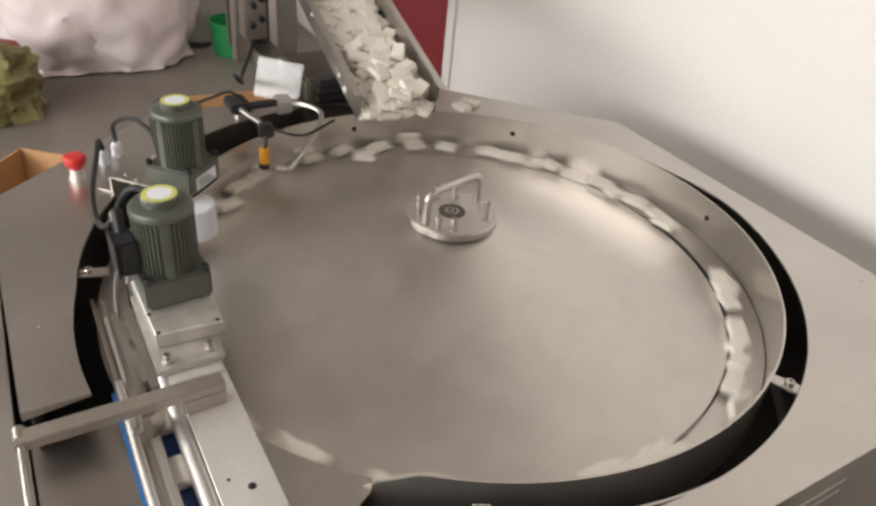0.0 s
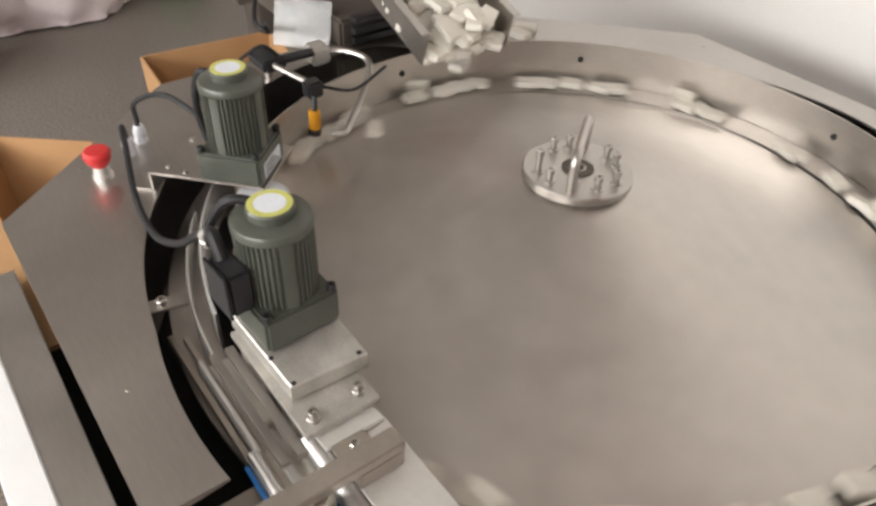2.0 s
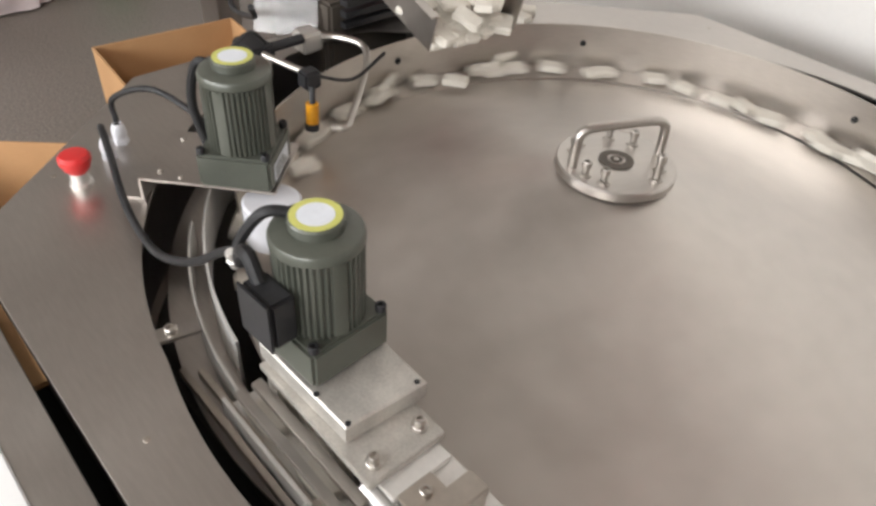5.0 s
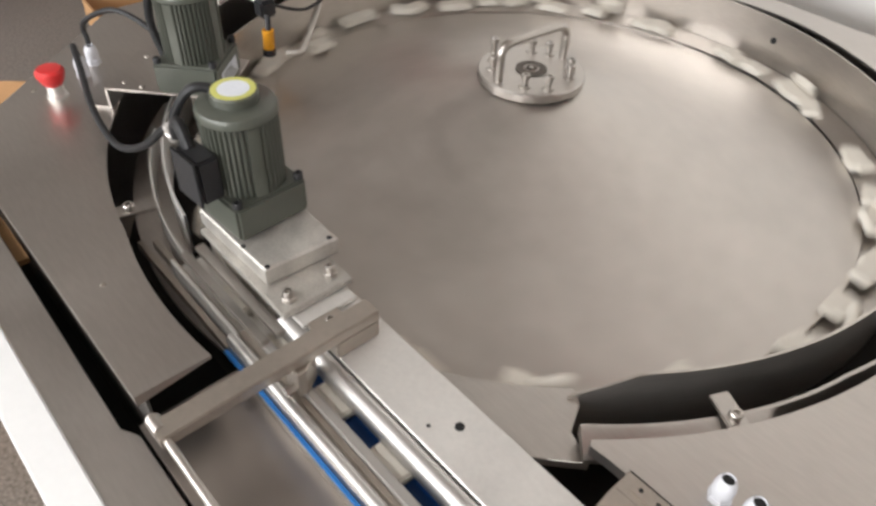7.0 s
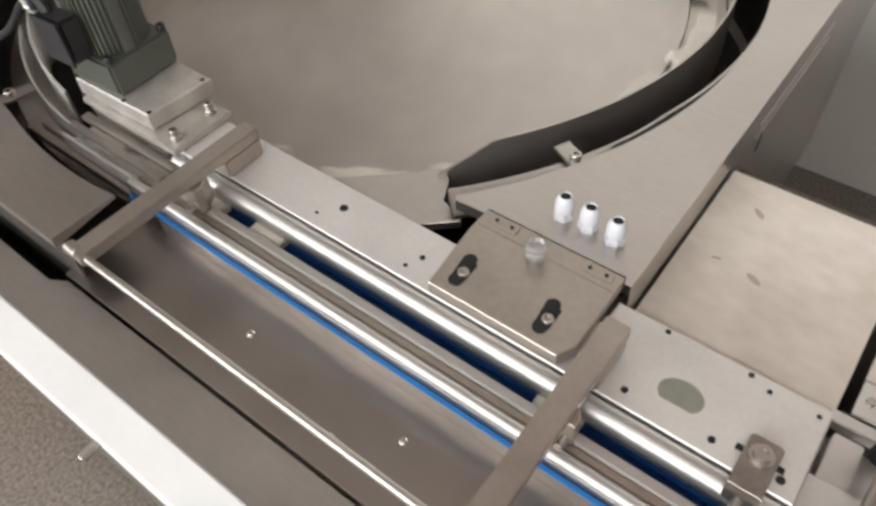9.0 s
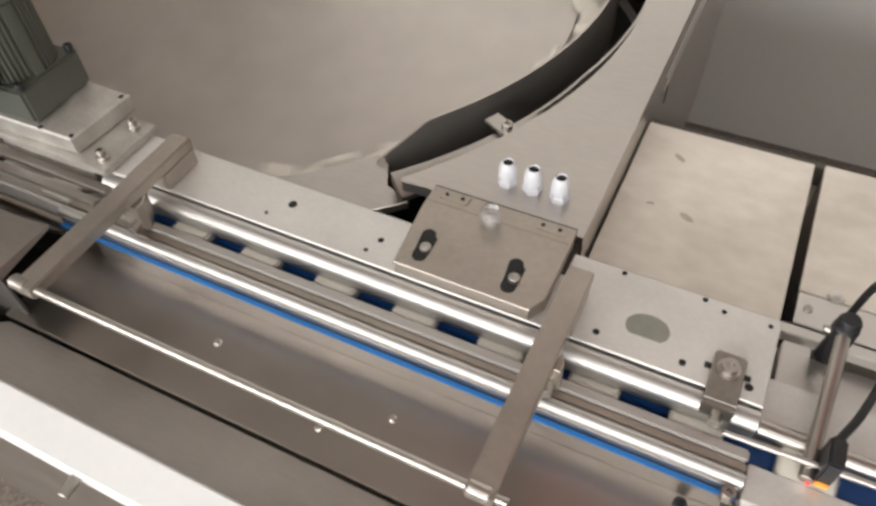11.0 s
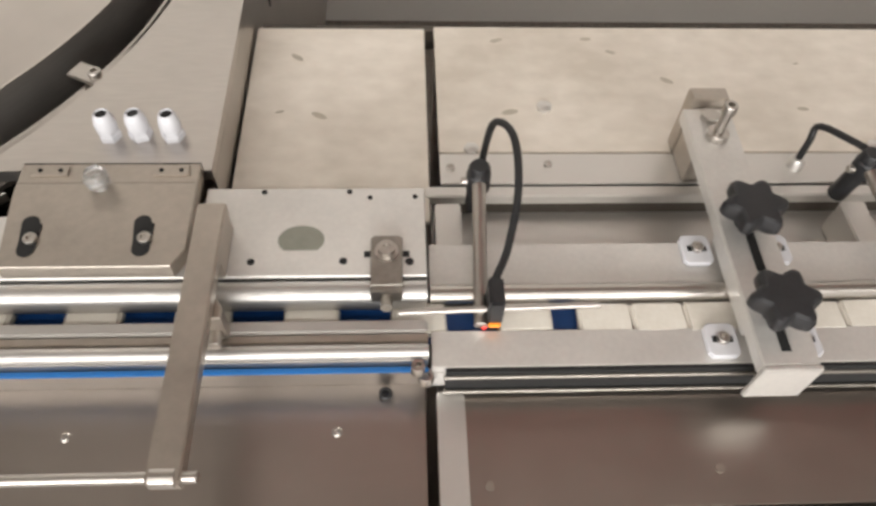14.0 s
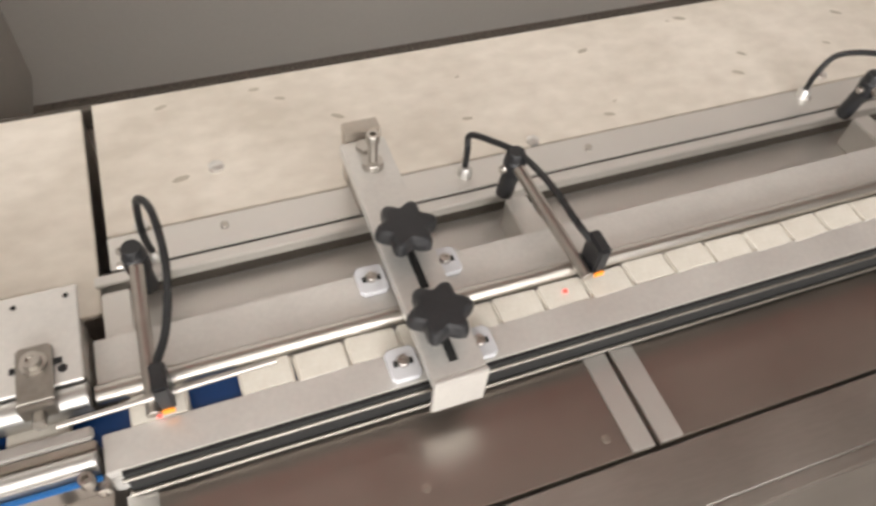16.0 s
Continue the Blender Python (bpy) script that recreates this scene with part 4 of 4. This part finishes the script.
for x, y in ((.309, .191), (.309, .096), (.384, .191), (.381, .095)):
    pd = slab([(x - .014 + .004, y - .016), (x + .014 - .004, y - .016), (x + .014, y - .012), (x + .014, y + .012), (x + .010, y + .016), (x - .010, y + .016), (x - .014, y + .012), (x - .014, y - .012)], .8465, .853)
    pdp = part("foot_pad", pd, WHITEP, cc, "pale plastic foot pad")
    s4 = screw(bmesh.new(), x, y, .853, .0055, .005)
    part("pad_screw", s4, CHROME, pdp)
    part("pad_slot", box(x - .009, x + .009, y - .003, y + .003, .8532, .8536, 0), DARK, pdp)
part("hold_down", box(.325, .365, .098, .200, .8542, .8675, .001), PLATE, cc)

# ---------------- things on the floor ----------------
rs = random.Random(11)


def lump(name, c, size, material, label, cat, seed, squash=0.75, amp=0.16, parent=None, freq=2.2):
    b = bmesh.new()
    bmesh.ops.create_icosphere(b, subdivisions=5, radius=1)
    off = Vector((seed * 3.1, seed * 1.7, seed * 0.9))
    for v in b.verts:
        p = v.co.copy()
        k = 1 + amp * noise.noise(p * freq + off) + amp * .45 * noise.noise(p * freq * 3 + off) + amp * .3 * abs(noise.noise(Vector((p.x * 9, p.y * 9, p.z * 2.4)) + off))
        p *= k
        if p.z < -squash:
            p.z = -squash + (p.z + squash) * .06
            p.x *= 1.05
            p.y *= 1.05
        v.co = (c[0] + p.x * size[0], c[1] + p.y * size[1], c[2] + (p.z + squash * 1.03) * size[2])
    if parent is None:
        return solo(name, b, material, label, cat)
    return part(name, b, material, parent, label)


lump("plastic_sack", (-4.45, .52, .0), (.48, .60, .62), SACK, "big pale pink translucent plastic sack on the floor", "sack", 1, .62, .14)
lump("rubbish_bag", (-3.75, -.06, 0), (.20, .24, .20), OLIVE, "crumpled olive plastic bag on the floor", "bag", 4, .6, .3)
lump("rubbish_bag", (-3.82, -.02, .14), (.15, .17, .12), REDBAG, "crumpled dark red plastic bag on the pile", "bag", 7, .5, .3)
bk = thing("plastic_tub", "green plastic tub with a pale liner", "tub", at=(-4.25, 1.28, 0))
part("tub_wall", lathe([(0, 0), (.11, 0), (.13, .20), (.135, .20), (.115, -.0), (0, .0)], 32), GREENP, bk)
bk2 = thing("plastic_jar", "frosted clear plastic jar on the floor", "jar", at=(-4.45, 1.12, 0))
part("jar_wall", lathe([(0, 0), (.08, 0), (.085, .20), (.06, .25), (.06, .28), (0, .28)], 32), CLEAR, bk2)


def carton(at, rz, w, d, h, label, lid=0.12):
    c = thing("carton", label, "cardboard box", "cartons beside the machine", at=at)
    c.rotation_euler = (0, 0, radians(rz))
    t = .005
    part("side", box(-w / 2, w / 2, -d / 2, -d / 2 + t, 0, h, 0), CARTON, c)
    part("side", box(-w / 2, w / 2, d / 2 - t, d / 2, 0, h, 0), CARTON, c)
    part("end", box(-w / 2, -w / 2 + t, -d / 2 + t, d / 2 - t, 0, h, 0), CARTON, c)
    part("end", box(w / 2 - t, w / 2, -d / 2 + t, d / 2 - t, 0, h, 0), CARTON, c)
    part("bottom", box(-w / 2 + t, w / 2 - t, -d / 2 + t, d / 2 - t, .002, .008, 0), CARTON, c)
    return c


carton((-1.72, .06, .0), 50, .40, .40, .61, "open brown cardboard carton beside the deck")
carton((-2.03, .64, .0), -5, .40, .38, .60, "open brown cardboard carton behind the deck")
solo("carton_sheet", box(-1.60, -1.06, -.10, -.024, .772, .780, 0), CARTON, "flat brown cardboard strip beside the deck edge", "cardboard")

# ---------------- white bars ----------------
rs = random.Random(3)


def bar_mesh(k):
    b = box(-.0237, .0237, -.0152, .0152, 0, .0125, .0022)
    r = random.Random(k)
    for v in b.verts:
        v.co += Vector((r.uniform(-1, 1), r.uniform(-1, 1), r.uniform(-1, 1))) * .0007
    return finish("bar", b, SOAP)


BARS = [bar_mesh(k) for k in range(6)]


def bar(label, group):
    return tagged(new("white_bar", rs.choice(BARS)), label, "bar", group)


# the heap on the chute: too many to count
heap = bmesh.new()
rq = random.Random(9)
for k in range(820):
    u = rq.random() ** 1.0
    x = .004 + .98 * u
    y = rq.uniform(-.068, .068)
    z = rq.uniform(.001, .008 + .016 * min(1, x / .25) + .03 * max(0, x - .35))
    lie = 9 + 16 * min(1, max(0, x - .15) / .4)
    m = CH @ pose(x, y, z, rq.uniform(-lie, lie), rq.uniform(-lie, lie), rq.uniform(0, 360))
    b = bmesh.new()
    b.from_mesh(BARS[k % 6])
    bmesh.ops.transform(b, matrix=m, verts=b.verts[:])
    merge(heap, b)
solo("bar_heap", heap, SOAP, "heap of small white bars sliding down the chute", "bars", "", "stuff")
for x, y, rz in ((-1.318, 1.035, 40), (-1.300, 1.000, 10)):
    o = bar("small white bar lying on the deck", "stray bars")
    o.matrix_world = pose(x, y, DZ + .0005, 0, 0, rz)

# ---------------- movement ----------------
OMEGA, RIMW, RATE = 280.0, 280.0, 4.8
V_LANE, Q_X, PITCH = 0.45, 0.19, 0.0482
V_Q = RATE * PITCH
X_IN = -0.815
Y_LANE = 0.1240
RIM_Z = 0.7985


def rim_z(a):
    """The height of the tilted disc's rim at the angle a."""
    return max(.797, RIM_Z - .0096 * math.cos(radians(a - 146)))


def disc_pose(t):
    tilt = Matrix.Rotation(radians(1.1), 4, Vector((-math.sin(radians(146)), math.cos(radians(146)), 0)))
    return Matrix.Translation((CX, CY, 0.8005)) @ tilt @ pose(0, 0, 0, 0, 0, (31 + OMEGA * (t - 5.52)) % 360)


STAY = 9.375                            # seconds on the track


def track_pose(k, t, w):
    leave, land = k / RATE, k / RATE - STAY
    jr, jz, jx, jy = w
    a = -90 - RIMW * (leave - t)
    near = max(0.0, 1 - (leave - t) / .14)
    fresh = max(0.0, min(1.0, 1 - (t - land) / .6))
    loose = max(0.0, min(1.0, (leave - t - .15) / .7))      # free on the track, before the lane sorts it
    a += loose * (jx * 13 + 5 * math.sin(2.1 * t + 9 * jy))
    r = .519 + jr * .010 * loose + near * .053 - (.05 + .06 * abs(jy)) * fresh
    lean = 62 * loose * (1 if jy > .6 else 0)             # some stand up against the wall
    r += .008 * lean / 62
    return pose(CX + .010 + r * math.cos(radians(a)), CY + .017 + r * math.sin(radians(a)), rim_z(a) + near * (.8338 - rim_z(-90)) + .014 * fresh + .013 * lean / 62, lean, 0,
                a % 360 + 90 + jz * (10 + 20 * loose + 30 * fresh) * (1 - near))


def bar_pose(k, t, w):
    """One bar's way: chute, fall, track, lane, queue."""
    leave, land = k / RATE, k / RATE - STAY
    jr, jz, jx, jy = w
    if t >= leave:
        x = X_IN + V_LANE * (t - leave)
        if x > Q_X:
            x = Q_X + V_Q * (t - leave - (Q_X - X_IN) / V_LANE)
        return pose(x, Y_LANE + jy * .0015, .8338, 0, 0, jz * 2.0)
    if t >= land:
        return track_pose(k, t, w)
    rest = CH @ pose(.004 + .10 * (jx + 1), jy * .056, .022 + .012 * (jr + 1), jr * 14, jx * 12, jz * 180)
    s = (t - (land - .3)) / .3
    if s <= 0:
        return rest
    return Matrix.Translation((0, 0, .03 * math.sin(math.pi * s))) @ rest.lerp(track_pose(k, land, w), s)


def rim_pose(a, r, tip, turn):
    return pose(CX + .010 + r * math.cos(radians(a)), CY + .017 + r * math.sin(radians(a)), rim_z(a) + .012 * abs(tip) / 58, tip, 0, a % 360 + 90 + turn)


def motions():
    walk(disc, [(.2 * i, disc_pose(.2 * i)) for i in range(81)])
    rk = random.Random(21)
    for k in range(-20, 100):
        w = [rk.uniform(-1, 1) for _ in range(4)]
        if 6.95 < k / RATE < 8.3 and not 7.4 < k / RATE < 7.6:
            continue                    # a stretch of empty belt
        o = bar("small white bar riding from the track to the conveyor", "white bars")
        leave, land = k / RATE, k / RATE - STAY
        enter = leave + (Q_X - X_IN) / V_LANE
        ts = {0.0, 16.0}
        for i in range(161):
            t = .1 * i
            if land - .3 <= t <= leave + .15:
                ts.add(round(t, 3))
        for i in range(65):
            if .25 * i > leave:
                ts.add(.25 * i)
        for t in (land - .3, land, leave, enter - .05, enter, enter + .05):
            if 0 < t < 16:
                ts.add(round(t, 3))
        keep = []
        for t in sorted(ts):
            if not keep or t - keep[-1] > .034:
                keep.append(t)
        if keep[-1] != 16.0:
            keep[-1] = 16.0
        walk(o, [(t, bar_pose(k, t, w)) for t in keep])
    # bars that circle on the disc's rim until the lane takes them
    for k in range(30):
        w = [rk.uniform(-1, 1) for _ in range(4)]
        o = bar("small white bar circling on the rim of the disc", "circling bars")
        a0, r0, tip = 12 * k + 9 * w[0], .514 + .008 * w[1], (15 if w[2] > .75 else 4 * w[2])
        walk(o, [(.1 * i, rim_pose(a0 + RIMW * .1 * i, r0, tip, 32 * w[3])) for i in range(161)])


motions()
